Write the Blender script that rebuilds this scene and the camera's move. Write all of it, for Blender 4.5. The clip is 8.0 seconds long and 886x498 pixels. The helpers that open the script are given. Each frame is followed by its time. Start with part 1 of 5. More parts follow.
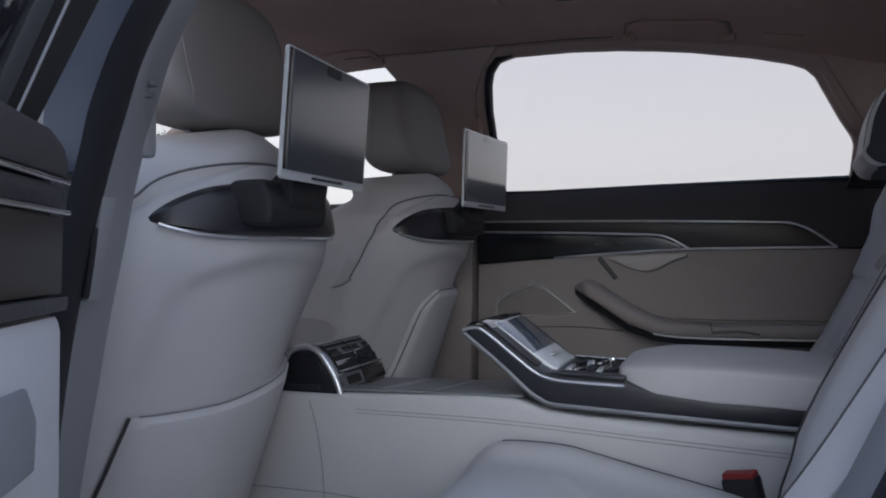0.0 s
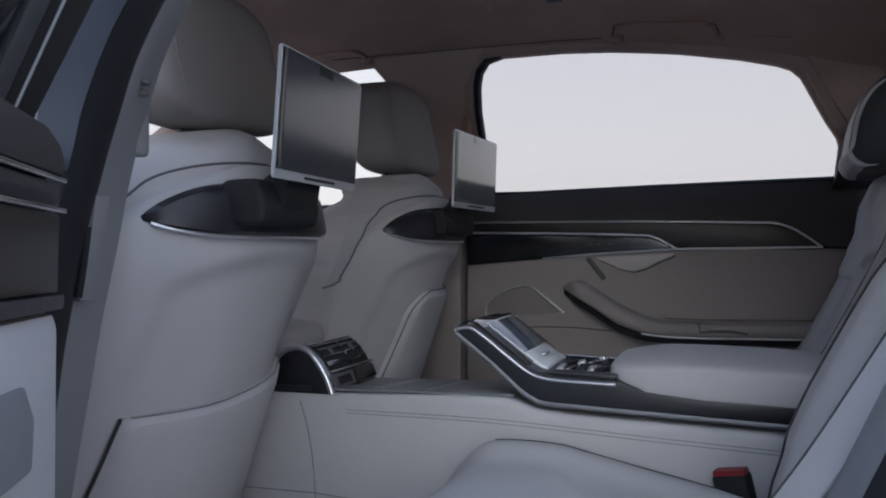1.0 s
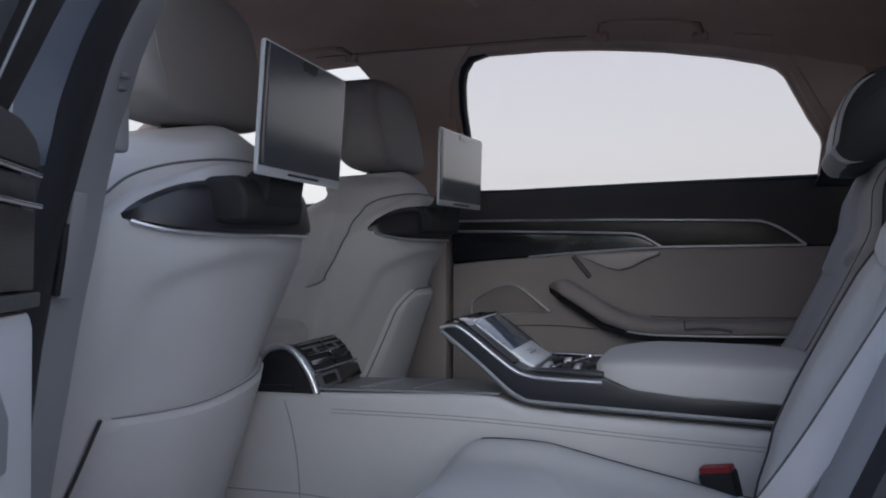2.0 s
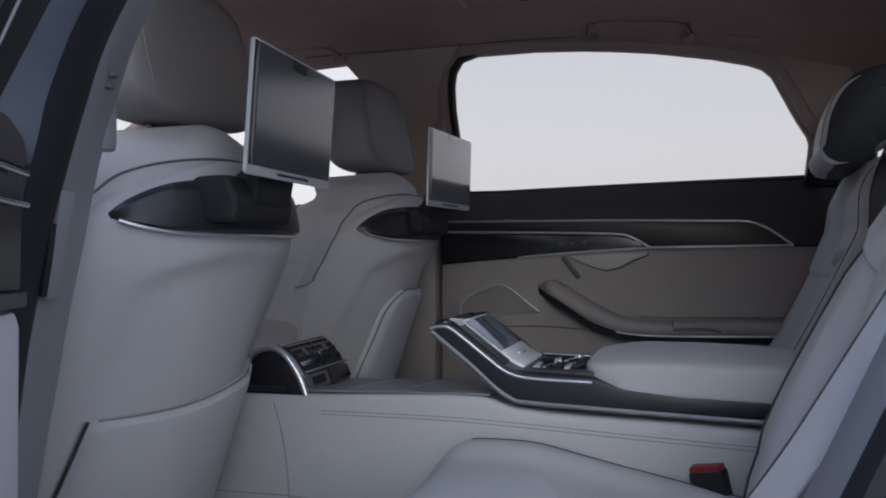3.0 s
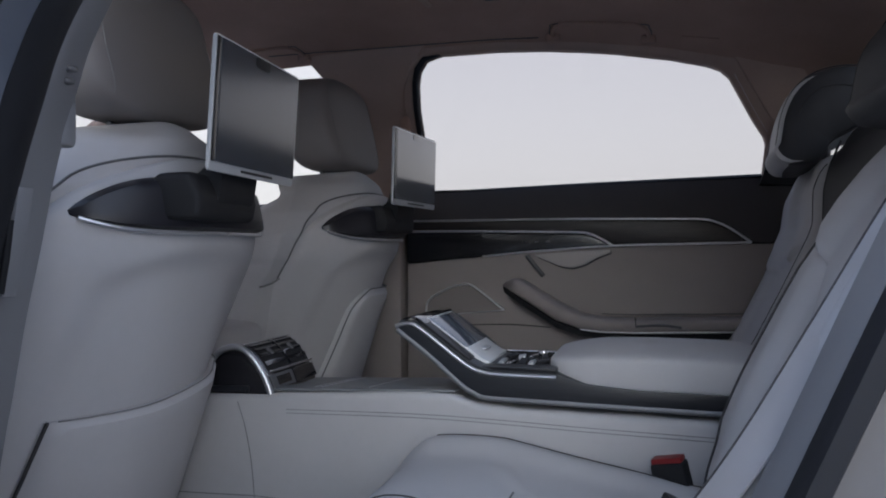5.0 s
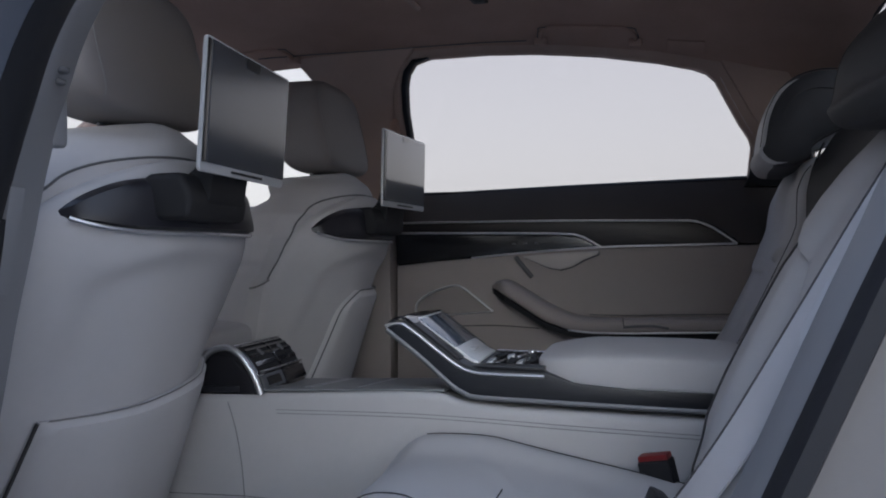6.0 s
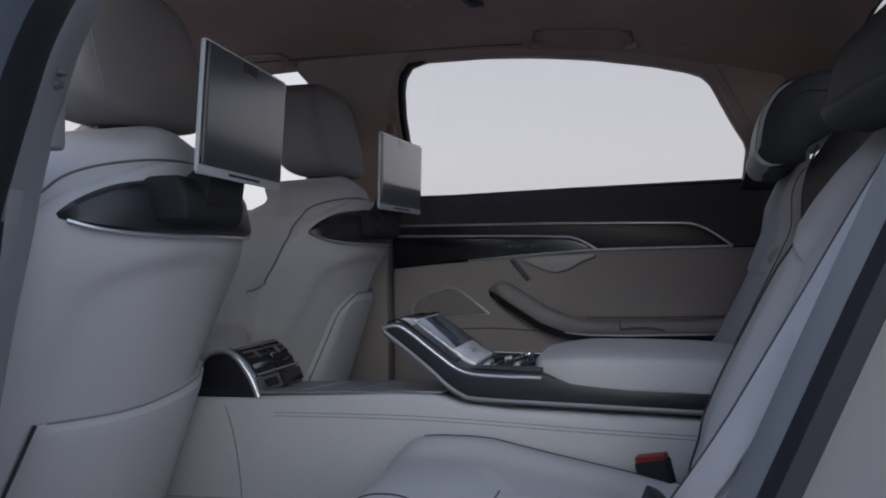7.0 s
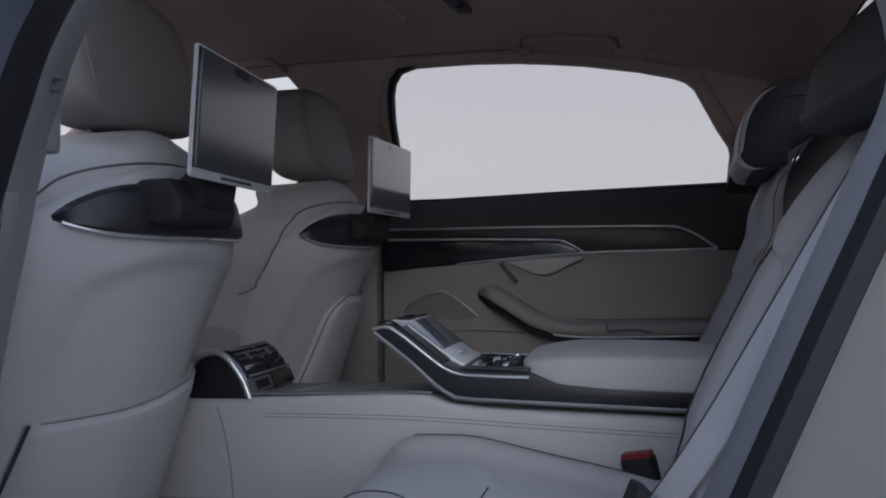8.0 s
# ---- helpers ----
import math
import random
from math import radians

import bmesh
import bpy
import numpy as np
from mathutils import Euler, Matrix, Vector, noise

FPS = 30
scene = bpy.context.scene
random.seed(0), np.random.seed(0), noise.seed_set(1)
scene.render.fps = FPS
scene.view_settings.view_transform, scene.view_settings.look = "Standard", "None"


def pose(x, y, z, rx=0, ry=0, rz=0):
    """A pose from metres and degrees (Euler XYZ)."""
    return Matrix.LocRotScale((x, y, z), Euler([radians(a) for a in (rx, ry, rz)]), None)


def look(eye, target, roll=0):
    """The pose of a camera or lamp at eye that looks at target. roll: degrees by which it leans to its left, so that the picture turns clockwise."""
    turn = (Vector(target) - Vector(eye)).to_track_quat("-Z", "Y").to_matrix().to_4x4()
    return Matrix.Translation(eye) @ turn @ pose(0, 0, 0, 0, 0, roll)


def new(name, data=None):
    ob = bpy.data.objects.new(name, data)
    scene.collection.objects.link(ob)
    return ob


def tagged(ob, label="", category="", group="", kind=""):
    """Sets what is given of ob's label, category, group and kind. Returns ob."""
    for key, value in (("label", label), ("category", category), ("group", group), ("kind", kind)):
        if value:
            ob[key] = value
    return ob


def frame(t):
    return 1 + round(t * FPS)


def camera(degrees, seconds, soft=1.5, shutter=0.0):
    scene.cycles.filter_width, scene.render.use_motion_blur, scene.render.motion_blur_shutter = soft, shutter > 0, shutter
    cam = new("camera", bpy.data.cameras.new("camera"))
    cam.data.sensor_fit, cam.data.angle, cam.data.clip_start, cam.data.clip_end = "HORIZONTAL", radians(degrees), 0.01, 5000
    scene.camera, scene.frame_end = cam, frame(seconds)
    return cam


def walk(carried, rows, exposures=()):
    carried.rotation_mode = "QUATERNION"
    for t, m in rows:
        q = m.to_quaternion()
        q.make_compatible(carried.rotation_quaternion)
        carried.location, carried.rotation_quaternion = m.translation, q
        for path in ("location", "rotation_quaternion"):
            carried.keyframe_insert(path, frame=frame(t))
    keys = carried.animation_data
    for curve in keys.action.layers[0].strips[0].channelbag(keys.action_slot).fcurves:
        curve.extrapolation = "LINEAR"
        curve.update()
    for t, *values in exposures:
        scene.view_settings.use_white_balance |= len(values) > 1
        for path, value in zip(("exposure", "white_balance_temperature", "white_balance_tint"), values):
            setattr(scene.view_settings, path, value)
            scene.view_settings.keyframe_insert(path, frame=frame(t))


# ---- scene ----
from mathutils.bvhtree import BVHTree

# ---- camera and its walk ----
cam = camera(60.20, 8.0, soft=2.0)
PATH = [
    (0.0, 0.7184, -1.3132, 0.8720, 89.707, -0.287, 21.306),
    (0.5, 0.7138, -1.3184, 0.8694, 89.833, -0.268, 20.794),
    (1.0, 0.7092, -1.3191, 0.8684, 89.868, -0.216, 20.191),
    (1.5, 0.7076, -1.3143, 0.8664, 89.827, -0.119, 19.593),
    (3.0, 0.7019, -1.3092, 0.8628, 89.983, -0.029, 18.180),
    (3.5, 0.6999, -1.3087, 0.8612, 89.989, 0.068, 17.672),
    (4.0, 0.6988, -1.3095, 0.8595, 90.042, 0.088, 17.080),
    (4.5, 0.7019, -1.3125, 0.8576, 90.060, 0.172, 16.290),
    (5.0, 0.7053, -1.3144, 0.8557, 90.112, 0.263, 15.625),
    (6.5, 0.7086, -1.3279, 0.8493, 90.510, 0.408, 14.662),
    (7.0, 0.7083, -1.3283, 0.8480, 90.668, 0.495, 14.555),
    (7.5, 0.7109, -1.3342, 0.8464, 90.858, 0.575, 14.268),
    (8.0, 0.7136, -1.3471, 0.8430, 91.046, 0.610, 13.768),
]
walk(cam, [(t, pose(*p)) for t, *p in PATH],
     exposures=[(0.0, 0.27), (4.0, 0.23), (6.5, 0.15), (8.0, -0.07)])

# ---- world, sun ----
SUN_EL, SUN_AZ = radians(25), radians(164)
world = bpy.data.worlds.new("overcast_sky")
scene.world = world
world.use_nodes = True
wn, wl = world.node_tree.nodes, world.node_tree.links
wn.clear()
sky = wn.new("ShaderNodeTexSky")
sky.sky_type, sky.sun_disc = "NISHITA", False
sky.sun_elevation, sky.sun_rotation, sky.dust_density, sky.air_density = SUN_EL, SUN_AZ, 4.0, 1.0
grey = wn.new("ShaderNodeHueSaturation")
grey.inputs["Saturation"].default_value = 0.35
cloud = wn.new("ShaderNodeMixRGB")
cloud.inputs["Fac"].default_value = 0.75
lift = wn.new("ShaderNodeTexCoord")
split = wn.new("ShaderNodeSeparateXYZ")
haze = wn.new("ShaderNodeValToRGB")
haze.color_ramp.elements[0].position, haze.color_ramp.elements[0].color = 0.05, (7.0, 6.95, 7.15, 1)
haze.color_ramp.elements[1].position, haze.color_ramp.elements[1].color = 0.75, (5.0, 6.9, 11.0, 1)
mid = haze.color_ramp.elements.new(0.30)
mid.color = (6.0, 6.05, 6.7, 1)
wl.new(lift.outputs["Generated"], split.inputs["Vector"])
wl.new(split.outputs["Z"], haze.inputs["Fac"])
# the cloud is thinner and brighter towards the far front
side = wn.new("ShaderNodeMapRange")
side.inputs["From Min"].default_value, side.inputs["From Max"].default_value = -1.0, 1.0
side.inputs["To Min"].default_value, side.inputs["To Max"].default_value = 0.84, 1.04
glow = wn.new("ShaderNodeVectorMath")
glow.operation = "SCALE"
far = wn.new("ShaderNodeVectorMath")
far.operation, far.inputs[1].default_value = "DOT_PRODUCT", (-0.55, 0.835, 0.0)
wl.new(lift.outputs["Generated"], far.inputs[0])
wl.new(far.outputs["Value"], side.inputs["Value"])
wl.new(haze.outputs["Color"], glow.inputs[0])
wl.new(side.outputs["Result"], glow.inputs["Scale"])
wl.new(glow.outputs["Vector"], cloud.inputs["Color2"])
bg = wn.new("ShaderNodeBackground")
bg.inputs["Strength"].default_value = 0.22
wo = wn.new("ShaderNodeOutputWorld")
wl.new(sky.outputs["Color"], grey.inputs["Color"])
wl.new(grey.outputs["Color"], cloud.inputs["Color1"])
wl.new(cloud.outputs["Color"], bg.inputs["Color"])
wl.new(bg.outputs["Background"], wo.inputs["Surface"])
sun = new("sun", bpy.data.lights.new("sun", "SUN"))
sun.data.energy, sun.data.angle, sun.data.color = 0.53, radians(42), (0.56, 0.785, 1.0)
sun.matrix_world = look((math.sin(SUN_AZ) * 10, math.cos(SUN_AZ) * 10, 10 * math.tan(SUN_EL)), (0, 0, 0))


# ---- materials ----
def material(name, colour, rough=0.5, metal=0.0, spot=0.08, spot_scale=9.0, grain=0.0, grain_scale=700.0,
             kind="noise", coat=0.0, spec=0.5, rough_var=0.06):
    """Colour varied at two scales, with a fine grain in the bump."""
    m = bpy.data.materials.new(name)
    m.use_nodes = True
    n, l = m.node_tree.nodes, m.node_tree.links
    b = n["Principled BSDF"]
    tc = n.new("ShaderNodeTexCoord")
    big, fine = n.new("ShaderNodeTexNoise"), n.new("ShaderNodeTexNoise")
    big.inputs["Scale"].default_value, big.inputs["Detail"].default_value = spot_scale, 5
    fine.inputs["Scale"].default_value, fine.inputs["Detail"].default_value = spot_scale * 14, 3
    l.new(tc.outputs["Object"], big.inputs["Vector"])
    l.new(tc.outputs["Object"], fine.inputs["Vector"])
    mix = n.new("ShaderNodeMath")
    mix.operation, mix.inputs[1].default_value = "MULTIPLY_ADD", 0.35
    l.new(fine.outputs["Fac"], mix.inputs[0])
    l.new(big.outputs["Fac"], mix.inputs[2])
    ramp = n.new("ShaderNodeValToRGB")
    ramp.color_ramp.elements[0].position, ramp.color_ramp.elements[1].position = 0.35, 1.0
    lo, hi = 1 - spot, 1 + spot
    ramp.color_ramp.elements[0].color = (*[min(1, c * lo) for c in colour], 1)
    ramp.color_ramp.elements[1].color = (*[min(1, c * hi) for c in colour], 1)
    l.new(mix.outputs[0], ramp.inputs["Fac"])
    l.new(ramp.outputs["Color"], b.inputs["Base Color"])
    rr = n.new("ShaderNodeMapRange")
    rr.inputs["To Min"].default_value, rr.inputs["To Max"].default_value = max(0.02, rough - rough_var), min(1, rough + rough_var)
    l.new(fine.outputs["Fac"], rr.inputs["Value"])
    l.new(rr.outputs["Result"], b.inputs["Roughness"])
    b.inputs["Metallic"].default_value = metal
    b.inputs["Specular IOR Level"].default_value = spec
    b.inputs["Coat Weight"].default_value = coat
    b.inputs["Coat Roughness"].default_value = 0.05
    if grain:
        if kind == "leather":
            g = n.new("ShaderNodeTexVoronoi")
            g.feature = "DISTANCE_TO_EDGE"
            out = g.outputs["Distance"]
        else:
            g = n.new("ShaderNodeTexNoise")
            g.inputs["Detail"].default_value = 4
            out = g.outputs["Fac"]
        g.inputs["Scale"].default_value = grain_scale
        l.new(tc.outputs["Object"], g.inputs["Vector"])
        add = n.new("ShaderNodeMath")
        add.operation, add.inputs[1].default_value = "MULTIPLY_ADD", 1.0
        l.new(out, add.inputs[0])
        soft = n.new("ShaderNodeMath")
        soft.operation, soft.inputs[1].default_value = "MULTIPLY", 0.6
        l.new(big.outputs["Fac"], soft.inputs[0])
        l.new(soft.outputs[0], add.inputs[2])
        bump = n.new("ShaderNodeBump")
        bump.inputs["Strength"].default_value, bump.inputs["Distance"].default_value = grain, 0.001
        l.new(add.outputs[0], bump.inputs["Height"])
        l.new(bump.outputs["Normal"], b.inputs["Normal"])
    return m


def wood_material(name, dark, light):
    """Open-pored dark veneer with its grain along the car."""
    m = bpy.data.materials.new(name)
    m.use_nodes = True
    n, l = m.node_tree.nodes, m.node_tree.links
    b = n["Principled BSDF"]
    tc, mp, wv, ns = n.new("ShaderNodeTexCoord"), n.new("ShaderNodeMapping"), n.new("ShaderNodeTexWave"), n.new("ShaderNodeTexNoise")
    mp.inputs["Scale"].default_value = (3.0, 55, 55)
    l.new(tc.outputs["Object"], mp.inputs["Vector"])
    wv.inputs["Scale"].default_value, wv.inputs["Distortion"].default_value = 2.0, 9.0
    wv.inputs["Detail"].default_value, wv.bands_direction = 4.0, "Z"
    ns.inputs["Scale"].default_value, ns.inputs["Detail"].default_value = 9.0, 6
    l.new(mp.outputs["Vector"], wv.inputs["Vector"])
    l.new(mp.outputs["Vector"], ns.inputs["Vector"])
    mul = n.new("ShaderNodeMath")
    mul.operation = "MULTIPLY"
    l.new(wv.outputs["Fac"], mul.inputs[0])
    l.new(ns.outputs["Fac"], mul.inputs[1])
    ramp = n.new("ShaderNodeValToRGB")
    ramp.color_ramp.elements[0].color, ramp.color_ramp.elements[1].color = (*dark, 1), (*light, 1)
    l.new(mul.outputs[0], ramp.inputs["Fac"])
    l.new(ramp.outputs["Color"], b.inputs["Base Color"])
    b.inputs["Roughness"].default_value = 0.38
    bump = n.new("ShaderNodeBump")
    bump.inputs["Strength"].default_value, bump.inputs["Distance"].default_value = 0.25, 0.0004
    l.new(mul.outputs[0], bump.inputs["Height"])
    l.new(bump.outputs["Normal"], b.inputs["Normal"])
    return m


def glass_material(name, tint):
    m = bpy.data.materials.new(name)
    m.use_nodes = True
    n, l = m.node_tree.nodes, m.node_tree.links
    n.remove(n["Principled BSDF"])
    tr, gl, mx, fr = n.new("ShaderNodeBsdfTransparent"), n.new("ShaderNodeBsdfGlossy"), n.new("ShaderNodeMixShader"), n.new("ShaderNodeLayerWeight")
    tr.inputs["Color"].default_value = (*tint, 1)
    gl.inputs["Roughness"].default_value = 0.01
    fr.inputs["Blend"].default_value = 0.5
    steep = n.new("ShaderNodeMath")
    steep.operation, steep.inputs[1].default_value = "POWER", 5.0
    rise = n.new("ShaderNodeMath")
    rise.operation, rise.inputs[1].default_value, rise.inputs[2].default_value = "MULTIPLY_ADD", 0.8, 0.02
    l.new(fr.outputs["Facing"], steep.inputs[0])
    l.new(steep.outputs[0], rise.inputs[0])
    l.new(rise.outputs[0], mx.inputs[0])
    l.new(tr.outputs[0], mx.inputs[1])
    l.new(gl.outputs[0], mx.inputs[2])
    l.new(mx.outputs[0], n["Material Output"].inputs["Surface"])
    return m


LEATHER = material("pearl_leather", (0.455, 0.446, 0.452), 0.58, spec=0.28, grain=0.35, kind="leather", grain_scale=620, spot=0.05, spot_scale=6)
# seat leather darkened for the front headrests, painting the roof's shade on them
HEADREST_SHADED = material("warm_grey_shaded_headrest_leather", (0.192, 0.175, 0.170), 0.62, spec=0.25, grain=0.35, kind="leather", grain_scale=620, spot=0.05, spot_scale=6)
LEATHER_DOOR = material("warm_leather", (0.305, 0.268, 0.254), 0.5, grain=0.35, kind="leather", grain_scale=620, spot=0.05, spot_scale=6)
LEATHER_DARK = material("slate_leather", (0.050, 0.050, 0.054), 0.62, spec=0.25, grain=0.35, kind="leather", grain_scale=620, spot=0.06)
THREAD = material("seam_shadow_thread", (0.045, 0.043, 0.045), 0.85)
SEWN = material("sewn_line", (0.20, 0.195, 0.195), 0.7)
JAMB = material("grey_jamb_trim", (0.16, 0.152, 0.150), 0.5, grain=0.2, grain_scale=1200, spot=0.08)
PIPING = material("grey_piping", (0.10, 0.10, 0.105), 0.6)
BLACK = material("soft_black_plastic", (0.019, 0.019, 0.021), 0.6, spec=0.2, grain=0.3, grain_scale=1500, spot=0.15)
RIM = material("black_rim", (0.008, 0.008, 0.010), 0.32, spot=0.05, rough_var=0.02, spec=0.3)
FRAME_SILVER = material("bright_silver_paint", (0.68, 0.69, 0.71), 0.32, metal=0.15, spot=0.02)
PIANO = material("polished_piano_black", (0.010, 0.010, 0.013), 0.12, coat=1.0, spot=0.03, rough_var=0.01)
GLOSS = material("piano_black", (0.011, 0.011, 0.013), 0.24, coat=0.15, spot=0.03, rough_var=0.01)
DARK_TRIM = material("dark_espresso_leather", (0.034, 0.029, 0.030), 0.62, grain=0.3, kind="leather", grain_scale=700, spot=0.15)
SHELL_TRIM = material("anthracite_trim", (0.014, 0.014, 0.019), 0.36, spot=0.1, grain=0.1, grain_scale=1500)
WOOD = wood_material("dark_ash_veneer", (0.006, 0.004, 0.004), (0.05, 0.036, 0.03))
WOOD_GREY = wood_material("grey_oak_veneer", (0.009, 0.0098, 0.013), (0.022, 0.0238, 0.030))
DECK = wood_material("silver_grey_veneer", (0.17, 0.173, 0.18), (0.26, 0.264, 0.275))
LEVER_GREY = material("warm_grey_lever", (0.46, 0.42, 0.40), 0.42, spot=0.04)
CHROME = material("satin_aluminium", (0.66, 0.66, 0.68), 0.30, metal=0.85, spot=0.01, spot_scale=40)
BRIGHT = material("bright_chrome", (0.75, 0.75, 0.77), 0.1, metal=1.0, spot=0.03, rough_var=0.03)
SILVER = material("silver_plastic", (0.52, 0.53, 0.55), 0.35, metal=0.35, spot=0.02)
SATIN = material("brushed_satin_aluminium", (0.20, 0.202, 0.212), 0.55, metal=0.7, spot=0.05, spot_scale=30)
HEADLINER = material("brown_suede", (0.40, 0.272, 0.225), 0.95, grain=0.6, grain_scale=900, spot=0.1, spec=0.15)
PILLAR = material("brown_pillar_cloth", (0.40, 0.295, 0.25), 0.92, grain=0.5, grain_scale=900, spot=0.08, spec=0.2)
PILLAR_LIGHT = material("pale_grey_trim", (0.200, 0.200, 0.212), 0.55, grain=0.25, grain_scale=1200, spot=0.05)
CARPET = material("dark_carpet", (0.05, 0.048, 0.047), 0.98, grain=1.0, grain_scale=500, spot=0.2)
RUBBER = material("black_rubber_seal", (0.014, 0.015, 0.019), 0.62, grain=0.25, grain_scale=900, spot=0.2, spec=0.3)
PAINT = material("blue_grey_paint", (0.033, 0.041, 0.060), 0.42, metal=0.1, coat=0.2, spot=0.03)
# the blue-grey base colour stands in for a reflection on the armrest screen
ARM_SCREEN_SHEEN = material("painted_sheen_screen_glass", (0.062, 0.085, 0.128), 0.16, coat=0.8, spot=0.25, spot_scale=30, rough_var=0.04)
TABLET_SCREEN = material("tablet_screen_glass", (0.036, 0.041, 0.052), 0.25, spec=1.0, spot=0.03, rough_var=0.02)
# tablet glass with a lighter base colour that helps paint the far screen's reflection
SCREEN_LIGHTENED = material("reflection_lightened_screen_glass", (0.075, 0.081, 0.092), 0.20, spec=1.0, coat=0.8, spot=0.03, rough_var=0.02)
RED = material("red_release_button", (0.20, 0.010, 0.012), 0.4)
WEBBING = material("grey_belt_webbing", (0.43, 0.415, 0.42), 0.75, grain=0.8, grain_scale=1600, spot=0.06)
GRILLE = material("perforated_speaker_cloth", (0.26, 0.232, 0.222), 0.6, grain=0.9, grain_scale=900, kind="leather", spot=0.06)
GLASS = glass_material("car_glass", (0.655, 0.65, 0.655))
CLEAR_GLASS = glass_material("clear_front_glass", (0.74, 0.74, 0.74))
DARK_GLASS = glass_material("tinted_glass", (0.35, 0.37, 0.40))
GROUND = material("concrete_ground", (0.49, 0.49, 0.485), 0.9, grain=0.6, grain_scale=60, spot=0.15, spot_scale=0.6)
BARK = material("grey_bark", (0.09, 0.07, 0.055), 0.95, grain=1.0, grain_scale=30, spot=0.3, spot_scale=3)
LEAF = material("green_leaves", (0.075, 0.115, 0.045), 0.6, spot=0.35, spot_scale=2)


# ---- mesh helpers ----
def mesh_of(verts, faces, mat, sharp=40):
    me = bpy.data.meshes.new("mesh")
    me.from_pydata([tuple(map(float, v)) for v in verts], [], faces)
    me.materials.append(mat)
    me.validate()
    bm = bmesh.new()
    bm.from_mesh(me)
    bmesh.ops.recalc_face_normals(bm, faces=bm.faces)
    bm.to_mesh(me)
    bm.free()
    me.shade_smooth()
    me.set_sharp_from_angle(angle=radians(sharp))
    return me


def thing(name, base, label, category, group="", kind=""):
    e = new(name)
    e.location = base
    e.empty_display_size = 0.05
    return tagged(e, label, category, group, kind)


def part(name, me, parent, label=""):
    """One mesh as a part of a thing (an Empty at its base) or of a part."""
    ob = new(name, me)
    ob.parent = parent
    if parent.type == "EMPTY":
        ob.matrix_parent_inverse = Matrix.Translation(-parent.location)
    return tagged(ob, label)


def solo(name, me, label="", category="", group="", kind=""):
    return tagged(new(name, me), label, category, group, kind)


def loft(rings, mat, caps=True, sharp=40, closed=True):
    n = len(rings[0])
    v = [p for r in rings for p in r]
    f = []
    for i in range(len(rings) - 1):
        for j in range(n if closed else n - 1):
            k = (j + 1) % n
            f.append((i * n + j, i * n + k, (i + 1) * n + k, (i + 1) * n + j))
    if caps:
        f.append(tuple(range(n)))
        f.append(tuple(reversed(range((len(rings) - 1) * n, len(rings) * n))))
    return mesh_of(v, f, mat, sharp)


def sheet(grid, off, mat, sharp=40):
    """A closed plate: a grid of points (rows, columns, 3) and its back side, shifted by off."""
    g = np.asarray(grid, float)
    a, b = g.shape[:2]
    v = np.concatenate([g.reshape(-1, 3), (g + np.asarray(off)).reshape(-1, 3)])
    n = a * b
    f = []
    for i in range(a - 1):
        for j in range(b - 1):
            q = (i * b + j, i * b + j + 1, (i + 1) * b + j + 1, (i + 1) * b + j)
            f.append(q)
            f.append(tuple(n + k for k in reversed(q)))
    edge = [j for j in range(b)] + [i * b + b - 1 for i in range(1, a)] + [(a - 1) * b + j for j in range(b - 2, -1, -1)] + [i * b for i in range(a - 2, 0, -1)]
    for k in range(len(edge)):
        p, q = edge[k], edge[(k + 1) % len(edge)]
        f.append((q, p, n + p, n + q))
    return mesh_of(v, f, mat, sharp)


def smooth_path(pts, per=8):
    """A Catmull-Rom line through the points."""
    p = [Vector(q) for q in pts]
    p = [2 * p[0] - p[1]] + p + [2 * p[-1] - p[-2]]
    out = []
    for i in range(1, len(p) - 2):
        for k in range(per):
            t = k / per
            a, b, c, d = p[i - 1:i + 3]
            out.append(0.5 * (2 * b + (c - a) * t + (2 * a - 5 * b + 4 * c - d) * t * t + (3 * b - a - 3 * c + d) * t ** 3))
    return out + [p[-2]]


def tube(pts, r, mat, n=8, flat=1.0, closed=False):
    """A rod of radius r along the points; flat squeezes it across the car."""
    p = [Vector(q) for q in pts]
    rings = []
    up = Vector((0, 1, 0))
    for i, q in enumerate(p):
        d = (p[min(i + 1, len(p) - 1)] - p[max(i - 1, 0)]).normalized()
        s = d.cross(up)
        s = s.normalized() if s.length > 1e-3 else d.cross(Vector((1, 0, 0))).normalized()
        w = s.cross(d).normalized()
        rings.append([q + s * (r * math.cos(a)) + w * (r * flat * math.sin(a)) for a in [2 * math.pi * k / n for k in range(n)]])
    return loft(rings, mat, sharp=60)


def slab(outline, off, mat, bevel=0.004, seg=2, sharp=35):
    """A prism over a flat outline, thick by the vector off, with rounded edges."""
    bm = bmesh.new()
    face = bm.faces.new([bm.verts.new(p) for p in outline])
    ext = bmesh.ops.extrude_face_region(bm, geom=[face])
    vs = [g for g in ext["geom"] if isinstance(g, bmesh.types.BMVert)]
    bmesh.ops.translate(bm, verts=vs, vec=off)
    bmesh.ops.recalc_face_normals(bm, faces=bm.faces)
    if bevel:
        bmesh.ops.bevel(bm, geom=bm.edges[:], offset=bevel, segments=seg, profile=0.6, affect="EDGES", clamp_overlap=True)
    me = bpy.data.meshes.new("mesh")
    bmesh.ops.triangulate(bm, faces=[f for f in bm.faces if len(f.verts) > 4])
    bm.to_mesh(me)
    bm.free()
    me.materials.append(mat)
    me.shade_smooth()
    me.set_sharp_from_angle(angle=radians(sharp))
    return me


def xz(pts, y):
    return [(x, y, z) for x, z in pts]


